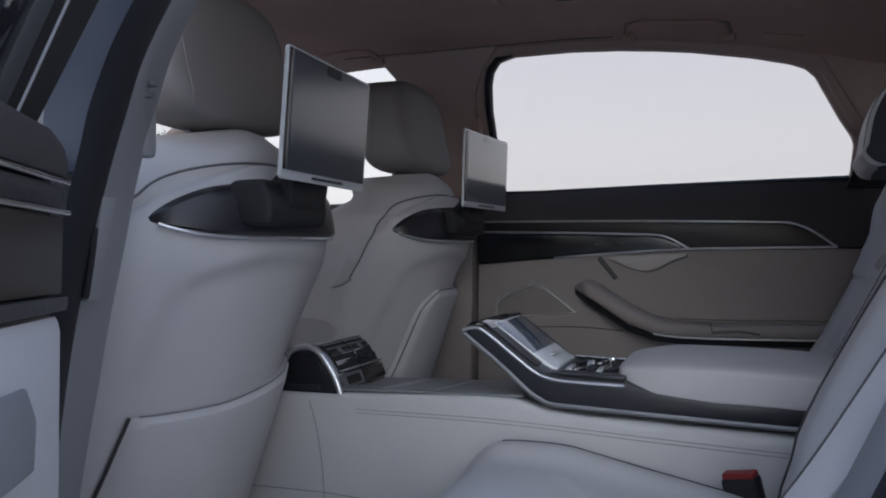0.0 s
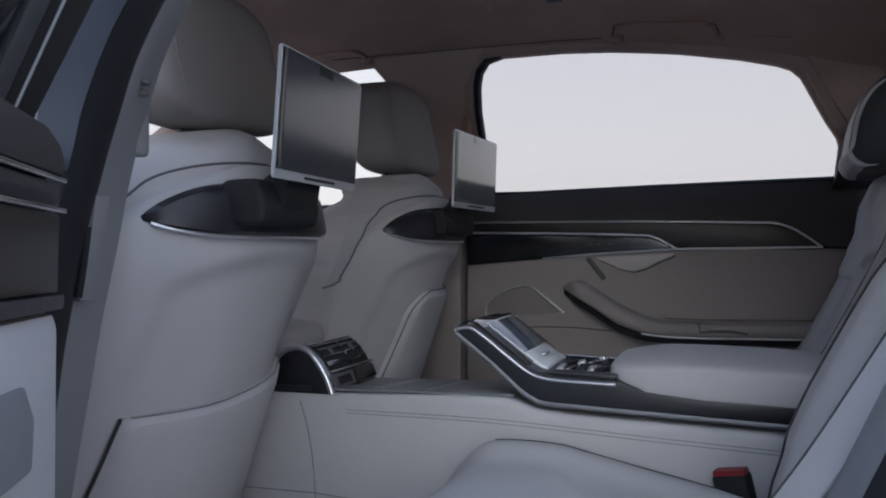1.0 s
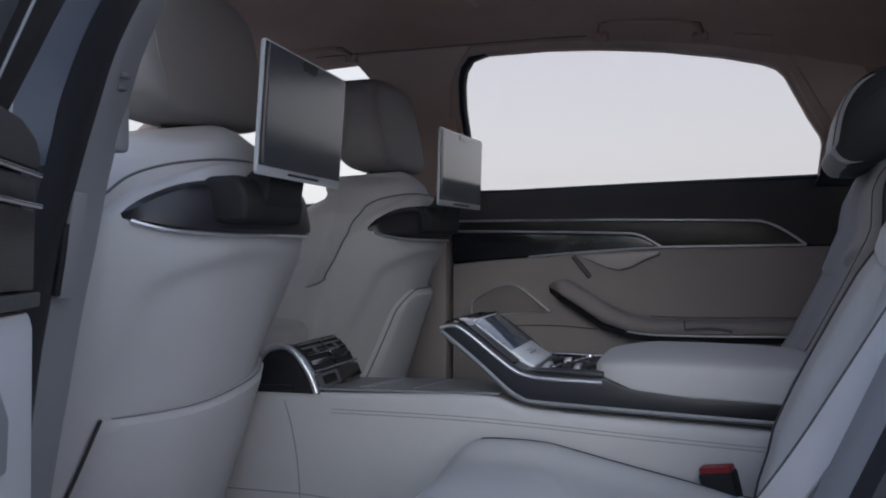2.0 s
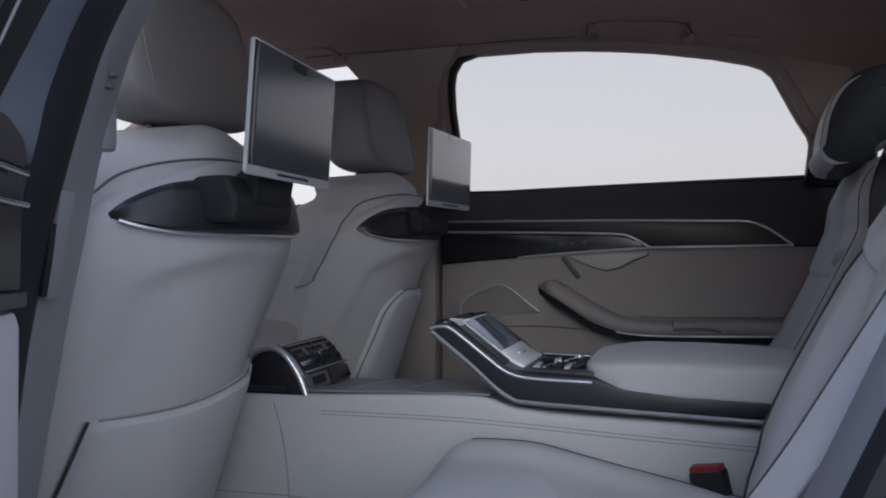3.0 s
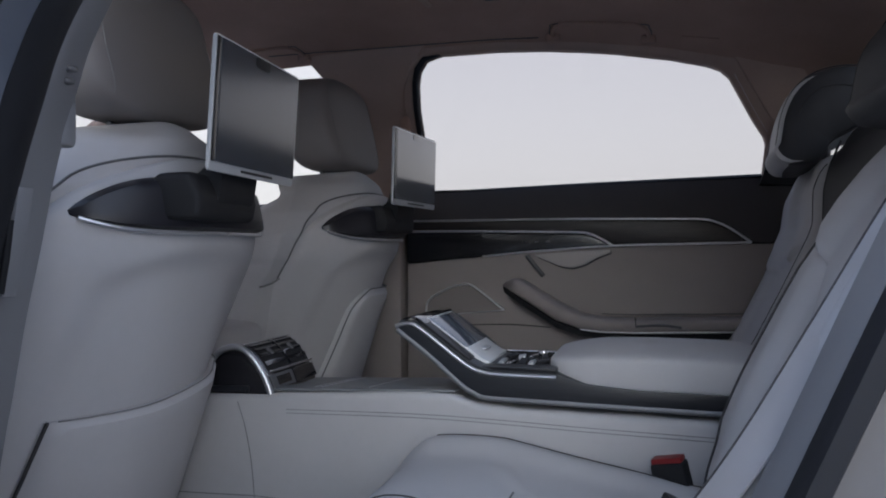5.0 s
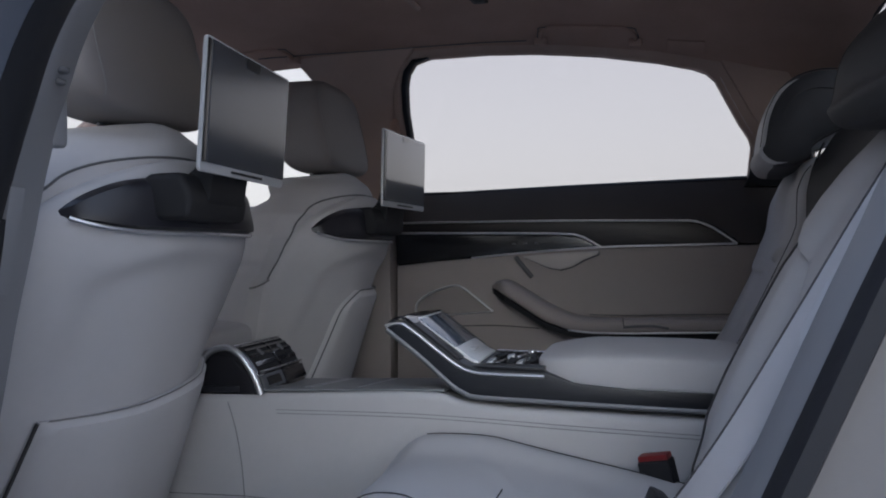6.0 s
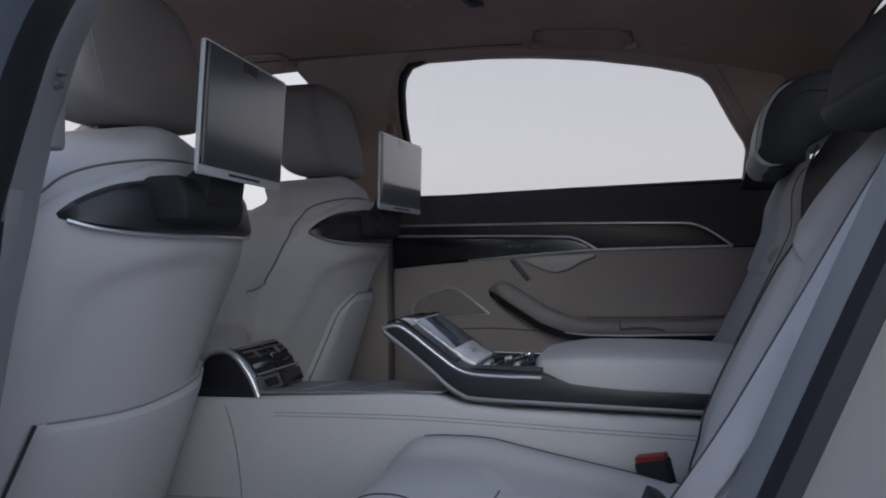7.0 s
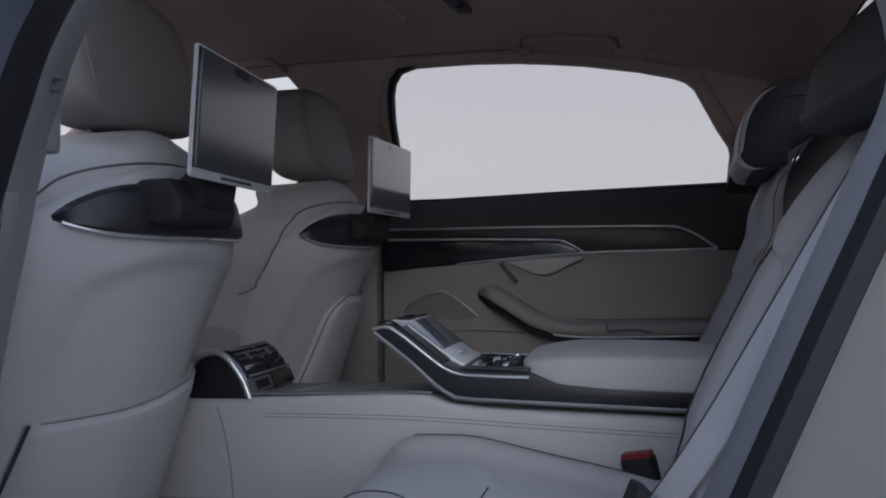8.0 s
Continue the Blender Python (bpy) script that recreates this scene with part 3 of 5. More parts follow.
grab_handle(0.475, 0.69, "folding brown grab handle above the rear side window")
grab_handle(-0.36, -0.16, "folding brown grab handle above the front side window")
lamp = thing("reading_lamp", (0.36, 0.18, roof_z(0.36, 0.18)), "dark roof reading lamp with a small lens", "reading lamp")
part("body", slab([(0.325, 0.09, roof_z(0.33, 0.10) - 0.004), (0.352, 0.09, roof_z(0.35, 0.10) - 0.004), (0.392, 0.26, roof_z(0.39, 0.26) - 0.004), (0.360, 0.26, roof_z(0.36, 0.26) - 0.004)], (0, 0, -0.012), DARK_TRIM, 0.004), lamp)
part("lens", pillow((0.346, 0.125, roof_z(0.346, 0.125) - 0.017), (0.016, 0.020, 0.005), FRAME_SILVER, nu=16, nv=8), lamp, "small silver lens")
part("switch", pillow((0.374, 0.225, roof_z(0.374, 0.225) - 0.017), (0.009, 0.02, 0.004), BLACK, nu=16, nv=8), lamp)
solo("sunroof_edge", tube([(0.19 + 0.04 * t, 0.02 + 0.26 * t, roof_z(0.2, 0.02 + 0.26 * t) - 0.003) for t in np.linspace(0, 1, 8)], 0.007, PILLAR), "padded edge of the sunroof blind in the roof lining", "sunroof", kind="structure")
solo("trim", tube([(x, 0.455 + 0.02 * math.sin((x + 0.2) * 3), roof_z(x, 0.455 + 0.02 * math.sin((x + 0.2) * 3)) - 0.001) for x in np.linspace(-0.25, 0.44, 24)], 0.0016, PIPING, 6),
     "dark seam along the roof lining", "trim", kind="structure")
solo("coat_hook", pillow((0.075, 0.583, 1.18), (0.012, 0.014, 0.026), HEADLINER, nu=16, nv=10), "small brown coat hook on the centre pillar", "hook")
solo("roof_vent", slab([(0.76, 0.462, roof_z(0.76, 0.462)), (0.84, 0.462, roof_z(0.84, 0.462)), (0.84, 0.515, roof_z(0.84, 0.515)), (0.76, 0.515, roof_z(0.76, 0.515))], (0, -0.001, -0.0025), HEADLINER, 0.001), "flush cover in the roof lining above the window", "cover")

# ---- front seats ----
SEAT_W = [(0.36, 0.200), (0.50, 0.218), (0.62, 0.236), (0.70, 0.252), (0.78, 0.272), (0.84, 0.284), (0.89, 0.276), (0.935, 0.246), (0.965, 0.206), (0.985, 0.180), (1.002, 0.158), (1.016, 0.125), (1.027, 0.088), (1.036, 0.045), (1.041, 0.02)]
SEAT_X = [(0.36, -0.060), (0.70, 0.044), (0.86, 0.098), (0.90, 0.105), (0.94, 0.104), (0.98, 0.088), (1.01, 0.060), (1.035, 0.025), (1.05, -0.010), (1.058, -0.04)]


def arch(u, z):
    """Under 1 inside the arched rear shell of a front seat, over 1 on the padded roll round it."""
    return ((abs(u) / 0.258) ** 2.5 + (max(0.0, z - 0.80) / 0.186) ** 2.5) ** 0.4


def seat_x(u, z, plain=False):
    """Rear face of a front seat's back: u across from its middle."""
    w = lerp_table(z, SEAT_W)
    x = lerp_table(z, SEAT_X) - 0.14 * (abs(u) / max(w, 0.10)) ** 2.5
    if not plain:
        edge = 0.156 + 0.10 * (0.86 - z)
        x += 0.011 * (step(edge - 0.012, edge + 0.028, abs(u)) + step(0.835, 0.868, z + 1.2 * u * u) - step(edge - 0.012, edge + 0.028, abs(u)) * step(0.835, 0.868, z + 1.2 * u * u)) - 0.007
    return x


def seat_patch(fn, proud, mat, cy, na=30, nb=24, deep=0.012):
    """A panel that follows the seat's rear face; fn(s, t) gives its u and z."""
    g = []
    for i in range(nb + 1):
        row = []
        for j in range(na + 1):
            s, t = j / na, i / nb
            u, z = fn(s, t)
            rim = min(1.0, min(s, 1 - s) * 16, min(t, 1 - t) * 12)
            row.append((seat_x(u, z, True) + proud * (0.25 + 0.75 * math.sqrt(max(0, 1 - (1 - rim) ** 2))), cy + u, z))
        g.append(row)
    return sheet(g, (-deep - proud, 0, 0), mat)


def front_seat(cy, relax, label):
    seat = thing("front_seat", (-0.25, cy, 0.2), label, "car seat", "front seats")
    # padding with side bolsters; it forms a thick roll round the rear shell
    rings = []
    zs = [0.40, 0.45, 0.55, 0.65, 0.72] + [0.76 + 0.005 * k for k in range(56)] + [1.042, 1.049, 1.054, 1.057]
    for z in zs:
        w = lerp_table(z, SEAT_W)
        xr = lerp_table(z, SEAT_X)
        th = lerp_table(z, [(0.4, 0.27), (0.78, 0.265), (0.812, 0.245), (0.830, 0.190), (0.848, 0.215), (0.875, 0.245), (0.915, 0.240), (0.95, 0.205), (0.98, 0.155), (1.02, 0.090), (1.045, 0.055), (1.058, 0.032)])
        ring = []
        for k in range(121):
            s = -1 + 2 * k / 120
            u = w * math.copysign(1 - (1 - abs(s)) ** 1.35, s)
            d = (arch(u, z) - 1) * 0.19
            puff = 0.020 * math.sin(min(1.0, max(0.0, d / 0.045)) * math.pi / 2) if d > 0 else -0.014 * min(1.0, -d / 0.012)
            fade = step(0.775, 0.825, z)
            ring.append((seat_x(u, z, True) + puff * fade - 0.006 * (1 - fade), cy + u, z))
        for k in range(17):
            u = w - 2 * w * k / 16
            bol = 0.03 * step(0.55, 0.85, abs(u) / w) * step(1.0, 0.88, z)
            edge = 0.045 * step(0.88, 1.0, abs(u) / w) ** 2
            ring.append((min(xr - th - bol + edge, seat_x(u, z, True) - 0.02), cy + u * 0.985, z))
        rings.append(ring)
    back_me = loft(rings, LEATHER, sharp=80)
    back = part("backrest", back_me, seat, "pale grey leather padding")
    # rear shell, a leather-covered panel under an arched upper edge
    g = []
    for i in range(71):
        t = i / 70
        z = 0.40 + 0.40 * t / 0.55 if t < 0.55 else 0.80 + 0.184 * math.sin(math.pi / 2 * (t - 0.55) / 0.45)
        half = min(0.257, lerp_table(z, SEAT_W) - 0.018) * max(0.0004, 1 - (max(0, z - 0.80) / 0.186) ** 2.5) ** 0.4
        row = []
        for j in range(49):
            u = half * (-1 + 2 * j / 48)
            rim = min(1.0, max(0.0, (1 - arch(u, z)) / 0.045))
            row.append((seat_x(u, z) - 0.004 + 0.008 * math.sqrt(max(0, 1 - (1 - rim) ** 2)), cy + u, z))
        g.append(row)
    sh = part("rear_shell", sheet(g, (-0.022, 0, 0), LEATHER, 60), seat)
    crease = [(math.copysign(0.259 * abs(math.sin(a)) ** 0.8, a), 0.80 + 0.187 * max(0.0, math.cos(a)) ** 0.8) for a in np.linspace(-1.57, 1.57, 80)]
    part("seam", tube([(seat_x(u, z, True) + 0.001, cy + u, z) for u, z in crease], 0.0019, PIPING, 6), sh)
    for sg in (-1, 1):
        part("seam", tube([(seat_x(sg * u, z, True) + 0.008, cy + sg * u, z) for u, z in [(0.260, 0.800), (0.267, 0.790), (0.274, 0.785), (0.280, 0.783)]], 0.0020, SEWN, 6), back)
    # dark trim blade with its bright lower edge
    zlo = lambda u: 0.882 + 0.018 * (abs(u) / 0.212) ** 6
    zhi = lambda u: 0.957 - 0.053 * (abs(u) / 0.212) ** 4
    blade = part("trim_blade", seat_patch(lambda s, t: ((-0.212 + 0.424 * s), zlo(-0.212 + 0.424 * s) + t * (zhi(-0.212 + 0.424 * s) - zlo(-0.212 + 0.424 * s))), 0.022, SHELL_TRIM, cy, 40, 12), seat, "anthracite trim blade")
    part("chrome_edge", tube([(seat_x(u, zlo(u), True) + 0.017, cy + u, zlo(u) - 0.0015) for u in np.linspace(-0.208, 0.208, 60)], 0.0028, CHROME), blade, "satin aluminium edge")
    if relax:
        def foot(s, t):
            z = 0.42 + 0.348 * t
            u0 = -0.140 + 0.055 * t + 0.05 * max(0, (t - 0.86) / 0.14) ** 2
            return u0 + (0.188 - u0) * s, z
        fr = part("footrest", seat_patch(foot, 0.020, LEATHER, cy), seat, "folded leather footrest panel")
        part("gap", tube([(seat_x(*foot(0, t), True) + 0.010, cy + foot(0, t)[0] - 0.001, foot(0, t)[1]) for t in np.linspace(0, 1, 24)] +
                         [(seat_x(*foot(s, 1), True) + 0.010, cy + foot(s, 1)[0], foot(s, 1)[1] + 0.001) for s in np.linspace(0.02, 1, 20)], 0.0016, PIPING, 6), fr)
    else:
        def pocket(s, t):
            u0 = -0.186 + 0.014 * t
            u = u0 + (0.192 + 0.012 * t - u0) * s
            top = 0.642 + 0.008 * s + 0.016 * step(0.25, 0.86, s) + 0.014 * step(0.84, 0.90, s)
            return u, 0.40 + t * (top - 0.40)
        pk = part("map_pocket", seat_patch(pocket, 0.017, LEATHER, cy, 60, 24), seat, "leather map pocket panel")
        part("gap", tube([(seat_x(*pocket(0, t), True) + 0.006, cy + pocket(0, t)[0] - 0.002, pocket(0, t)[1]) for t in np.linspace(0, 1, 20)], 0.0028, THREAD, 6), pk)
        # thin grey line drawn for the shade along the pocket's upper edge
        part("lip", tube([(seat_x(*pocket(s, 1), True) + 0.008, cy + pocket(s, 1)[0], pocket(s, 1)[1] + 0.0005) for s in np.linspace(0.02, 0.98, 60)], 0.0011, SEWN, 6), pk)
    # headrest on two posts
    def hr(x, y, z, a, b, c):
        return (x - 0.020 * c + (0.010 * c * c if a > 0 else 0), y * (1 - 0.10 * max(0, c) - 0.03 * max(0, -c)), z + 0.012 * b * b * (-1 if c > 0 else 0.4))
    hy = cy + math.copysign(0.008, cy)
    hm = pillow((-0.040, hy, 1.147), (0.066, 0.150, 0.108), HEADREST_SHADED, 0.42, 0.38, hr, 56, 36)
    head = part("headrest", hm, seat, "warm grey leather headrest, shade put into its colour")
    ht = surface_of(hm)
    for me in (seam(ht, [(0.5, hy - 0.118, 1.06), (0.5, hy - 0.124, 1.12), (0.5, hy - 0.121, 1.19), (0.5, hy - 0.10, 1.235), (0.5, hy - 0.04, 1.252), (0.5, hy + 0.04, 1.252), (0.5, hy + 0.10, 1.235), (0.5, hy + 0.121, 1.19), (0.5, hy + 0.124, 1.12), (0.5, hy + 0.118, 1.06)], (-1, 0, 0), SEWN, 0.0008),
               seam(ht, [(-0.09, cy - 0.5, 1.05), (-0.055, cy - 0.5, 1.09), (-0.05, cy - 0.5, 1.17), (-0.06, cy - 0.5, 1.25)], (0, 1, 0), SEWN, 0.0008)):
        if me:
            part("seam", me, head)
    for dy in (-0.048, 0.048):
        part("post", tube([(-0.035, cy + dy, 1.00), (-0.04, cy + dy, 1.10)], 0.005, SATIN), seat, "chrome headrest post")
    # seat cushion
    part("cushion", pillow((-0.40, cy, 0.46), (0.27, 0.25, 0.09), LEATHER, 0.4, 0.4, lambda x, y, z, a, b, c: (x, y, z + 0.03 * b * b * (1 if c > 0 else 0) - 0.03 * a)), seat)
    part("base", box(-0.60, -0.12, cy - 0.2, cy + 0.2, 0.20, 0.40, BLACK, 0.02), seat)
    return seat


front_seat(-0.355, False, "pale grey leather front seat with a map pocket on its back")
front_seat(0.355, True, "pale grey leather front seat with a footrest panel on its back")


# ---- tablets on the seat backs ----
def tablet(cy, yaw, tilt, screen, notch, label):
    base = Vector((0.172, cy, 0.955))
    t = thing("tablet", base, label, "tablet computer", "tablets on the seat backs")
    m = Matrix.Translation(base) @ Matrix.Rotation(radians(yaw), 4, "Z") @ Matrix.Rotation(radians(tilt), 4, "Y")
    def put(name, me, parent, lab=""):
        me.transform(m)
        return part(name, me, parent, lab)
    w, h = 0.129, 0.168
    def plate(y0, y1, z0, z1, x0, x1, mat, r=0.008, bev=0.0015):
        pts = []
        for (yy, zz, a0) in ((y1 - r, z1 - r, 0), (y0 + r, z1 - r, 90), (y0 + r, z0 + r, 180), (y1 - r, z0 + r, 270)):
            for k in range(5):
                a = radians(a0 + 22.5 * k)
                pts.append((x0, yy + r * math.cos(a), zz + r * math.sin(a)))
        return slab(pts, (x1 - x0, 0, 0), mat, bev)
    body = put("housing", plate(-w, w, 0, h, -0.005, 0.0, SILVER, 0.006, 0.0015), t, "satin aluminium housing")
    put("screen", plate(-w + 0.0125, w - 0.0025, 0.012, h - 0.0028, -0.002, 0.0016, screen, 0.003, 0.0008), t, "dark glass screen, switched off")
    put("bezel", plate(-w + 0.0030, -w + 0.012, 0.012, h - 0.003, -0.002, 0.0012, GLOSS, 0.001, 0.0004), t)
    put("camera_bar", plate(-0.022, 0.022, h - 0.017, h - 0.0032, 0.0, 0.0024, notch, 0.004, 0.0008), t, "small camera notch")
    put("slot", plate(-0.045, 0.052, 0.0045, 0.0080, -0.001, 0.0012, BLACK, 0.0012, 0.0003), t)
    put("back_cover", plate(-w + 0.02, w - 0.02, 0.012, h - 0.012, -0.014, -0.007, BLACK, 0.006, 0.002), t)
    # bracket down to the trim blade
    arm = [(-0.016, 0.075), (-0.016, 0.010), (-0.020, -0.030), (-0.035, -0.062), (-0.085, -0.066), (-0.100, -0.045), (-0.080, -0.022), (-0.045, 0.010), (-0.030, 0.06)]
    put("bracket", slab([(x, -0.060, z) for x, z in arm], (0, 0.105, 0), BLACK, 0.006), t, "black mounting bracket")
    put("hinge", tube([(-0.045, -0.085, -0.030), (-0.045, 0.045, -0.030)], 0.017, BLACK, 14), t)
    put("foot", slab([(x, -0.105, z) for x, z in [(-0.040, 0.000), (-0.022, -0.030), (-0.026, -0.060), (-0.100, -0.066), (-0.112, -0.035), (-0.085, -0.004)]], (0, 0.165, 0), BLACK, 0.010, 3), t)
    return t


tablet(-0.368, 4.0, 4.0, TABLET_SCREEN, BLACK, "tablet with a dark screen and aluminium frame on a seat back")
tablet(0.357, -3.8, 1.5, SCREEN_LIGHTENED, SCREEN_LIGHTENED, "tablet on the far seat back, its screen colour lightened for a reflection")


# ---- centre console ----
CY = 0.140
console = thing("centre_console", (0.1, 0, 0.2), "long leather-clad centre console between the seats", "console")
BASE = [(-0.62, 0.21), (-0.62, 0.592), (-0.12, 0.607), (0.0, 0.611), (0.17, 0.620), (0.32, 0.629), (0.385, 0.629), (0.43, 0.614), (0.50, 0.609), (0.95, 0.603), (0.95, 0.21)]
base_me = slab(xz(BASE, -CY), (0, 2 * CY, 0), LEATHER, 0.016, 4)
for v in base_me.vertices:
    if v.co.z > 0.5 and v.co.x < 0.42:
        v.co.z -= 0.0833 * max(0.0, v.co.y + 0.136)
body = part("body", base_me, console, "pale grey leather sides")
part("seam", tube(smooth_path([(0.008, -CY - 0.0004, 0.597), (0.022, -CY - 0.0006, 0.555), (0.033, -CY - 0.0006, 0.50), (0.039, -CY - 0.0004, 0.437), (0.042, -CY - 0.0004, 0.36)]), 0.0009, SEWN, 6), body)
part("seam", tube([(-0.4, -CY - 0.0003, 0.428), (-0.12, -CY - 0.0003, 0.432), (0.04, -CY - 0.0003, 0.437), (0.3, -CY - 0.0003, 0.43)], 0.0009, SEWN, 6), body)
for dz in (0.0, 0.006):
    part("seam", tube(smooth_path([(0.10, -CY - 0.0002, 0.588 - dz), (0.30, -CY - 0.0002, 0.592 - dz), (0.43, -CY - 0.0002, 0.591 - dz), (0.62, -CY - 0.0002, 0.585 - dz), (0.85, -CY - 0.0002, 0.580 - dz)]), 0.0006, SEWN, 6), body)
deck = part("deck", slab([(0.02, -0.136, 0.6155), (0.395, -0.136, 0.6295), (0.395, 0.110, 0.6090), (0.02, 0.110, 0.5950)], (0, 0, 0.004), DECK, 0.002), console, "grey veneered roller deck")
for x, z in ((0.135, 0.6238), (0.148, 0.6243), (0.236, 0.6276)):
    part("inlay_line", tube([(x, -0.10, z - 0.003), (x + 0.002, 0.10, z - 0.0197)], 0.0014, CHROME, 6), deck, "thin bright inlay line")
part("front_lid", pillow((-0.272, 0.0, 0.668), (0.20, 0.128, 0.050), LEATHER, 0.35, 0.3), console, "padded armrest lid between the front seats")

# air vent unit on the console
VENT = [(x + 0.004, z + 0.004) for x, z in [(-0.088, 0.604), (-0.078, 0.625), (-0.055, 0.652), (-0.037, 0.673), (-0.022, 0.682), (0.0, 0.686), (0.016, 0.681), (0.032, 0.668), (0.050, 0.644), (0.060, 0.625), (0.067, 0.607)]]
vent = thing("air_vent", (-0.01, 0, 0.605), "arched glossy black rear air vent with chrome edges", "air vent")
VP = smooth_path([(x, 0, z) for x, z in VENT], 4)
part("housing", slab([(p.x, -0.138, p.z) for p in VP], (0, 0.178, 0), PIANO, 0.003), vent, "glossy black arched housing")
part("chrome_arch", tube([(p.x + 0.001, -0.1405, p.z + 0.001) for p in VP[6:]], 0.0058, CHROME, 8), vent, "bright chrome arch")
part("cap", slab([(p.x, -0.125, p.z + 0.0015) for p in VP[8:24]] + [(p.x, -0.125, p.z - 0.004) for p in reversed(VP[8:24])], (0, 0.160, 0), PIANO, 0.001), vent)


def on_vent(k, y, out=0.0):
    """A point on the arched face: k from 0 at its crest to 1 at its foot."""
    q = 20 + k * (len(VP) - 21)
    y = 0.79 * (y + 0.138) - 0.138
    i = min(int(q), len(VP) - 2)
    p, d = VP[i].lerp(VP[i + 1], q - i), (VP[i + 1] - VP[i]).normalized()
    return Vector((p.x, y, p.z)) + Vector((-d.z, 0, d.x)) * out


def vent_plate(k0, k1, y0, y1, out, deep, mat):
    g = [[on_vent(k0 + (k1 - k0) * i / 6, y, out) for y in np.linspace(y0, y1, 5)] for i in range(7)]
    return sheet(g, tuple(on_vent((k0 + k1) / 2, 0, -deep) - on_vent((k0 + k1) / 2, 0, 0)), mat)


part("grille_recess", vent_plate(0.08, 0.60, -0.112, 0.085, 0.0012, 0.002, BLACK), vent)
for k in (0.16, 0.28, 0.40, 0.52):
    part("slat", vent_plate(k - 0.030, k + 0.022, -0.110, 0.083, 0.0034, 0.003, PIANO), vent, "glossy black air slat")
part("divider", vent_plate(0.09, 0.59, -0.011, -0.005, 0.0042, 0.004, PIANO), vent)
for y in (-0.060, 0.038):
    part("thumb_tab", vent_plate(0.31, 0.42, y - 0.0045, y + 0.0045, 0.0055, 0.004, SATIN), vent, "silver louvre tab")
part("chrome_bar", tube([on_vent(0.63, -0.118, 0.003), on_vent(0.63, 0.092, 0.003)], 0.0024, BRIGHT, 8), vent)
part("chrome_bar", tube([on_vent(0.06, -0.118, 0.002), on_vent(0.06, 0.092, 0.002)], 0.0018, BRIGHT, 8), vent)
part("climate_panel", vent_plate(0.68, 0.93, -0.118, -0.020, 0.003, 0.003, SATIN), vent, "silver climate control panel")
part("display", vent_plate(0.73, 0.88, -0.098, -0.038, 0.0045, 0.003, GLOSS), vent, "small dark climate display")
part("climate_panel", vent_plate(0.68, 0.93, -0.016, 0.09, 0.003, 0.003, PIANO), vent)
part("base_strip", slab(xz([(-0.12, 0.609), (-0.12, 0.619), (0.03, 0.625), (0.03, 0.615)], -0.1412), (0, 0.004, 0), WOOD_GREY, 0.001), vent)

# ---- rear armrest console with its screen, and the pad ----
AY = 0.143
rest = thing("armrest_console", (0.56, 0, 0.6), "rear centre armrest console trimmed in dark veneer and chrome", "armrest")
SIDE = [(0.296, 0.731), (0.300, 0.738), (0.312, 0.744), (0.332, 0.743), (0.350, 0.731), (0.372, 0.715), (0.396, 0.697), (0.418, 0.682), (0.435, 0.674), (0.46, 0.6685), (0.556, 0.6665), (0.60, 0.652), (0.685, 0.645), (0.86, 0.643),
        (0.86, 0.619), (0.556, 0.625), (0.46, 0.6265), (0.44, 0.628), (0.426, 0.634), (0.408, 0.646), (0.358, 0.688), (0.307, 0.727)]
FAR = 0.070
part("shell", slab(xz(SIDE, -AY), (0, AY + FAR, 0), WOOD_GREY, 0.002), rest, "dark grey veneered shell")
for y in (-AY - 0.001, FAR + 0.001):
    part("chrome_strip", tube(smooth_path(xz([(0.298, 0.734), (0.312, 0.7380), (0.328, 0.737), (0.350, 0.723), (0.372, 0.7065), (0.396, 0.6885), (0.418, 0.6735), (0.438, 0.6655), (0.47, 0.6620), (0.556, 0.6610)], y)), 0.0030, CHROME), rest, "bright aluminium upper strip")
    part("chrome_strip", tube(smooth_path(xz([(0.300, 0.728), (0.358, 0.684), (0.408, 0.642), (0.428, 0.6305), (0.448, 0.6245), (0.556, 0.6215), (0.70, 0.6185), (0.86, 0.6155)], y)), 0.0042, SATIN, flat=0.5), rest, "satin aluminium lower strip")
part("bumper", tube(smooth_path([(0.302, -AY, 0.731), (0.296, -0.09, 0.733), (0.294, -0.04, 0.733), (0.296, 0.02, 0.733), (0.302, FAR, 0.731)]), 0.0035, BRIGHT), rest)
part("tip_cap", slab(xz([(0.300, 0.739), (0.309, 0.7470), (0.322, 0.7500), (0.336, 0.7470), (0.348, 0.738), (0.340, 0.731), (0.30, 0.729)], -0.141), (0, 0.141 + FAR - 0.002, 0), PIANO, 0.004, 3), rest, "glossy black nose")
# upper face: rims, touch screen, silver key panel
S0, S1 = Vector((0.334, 0, 0.7440)), Vector((0.418, 0, 0.6830))
ax = (S1 - S0).normalized()
nv = Vector((-ax.z, 0, ax.x))


def slope_plate(a0, a1, y0, y1, out, deep, mat, bevel=0.001):
    L = (S1 - S0).length
    o = [S0 + ax * (L * a) + nv * out + Vector((0, y, 0)) for a, y in ((a0, y0), (a1, y0), (a1, y1), (a0, y1))]
    return slab([tuple(p) for p in o], tuple(-nv * deep), mat, bevel)


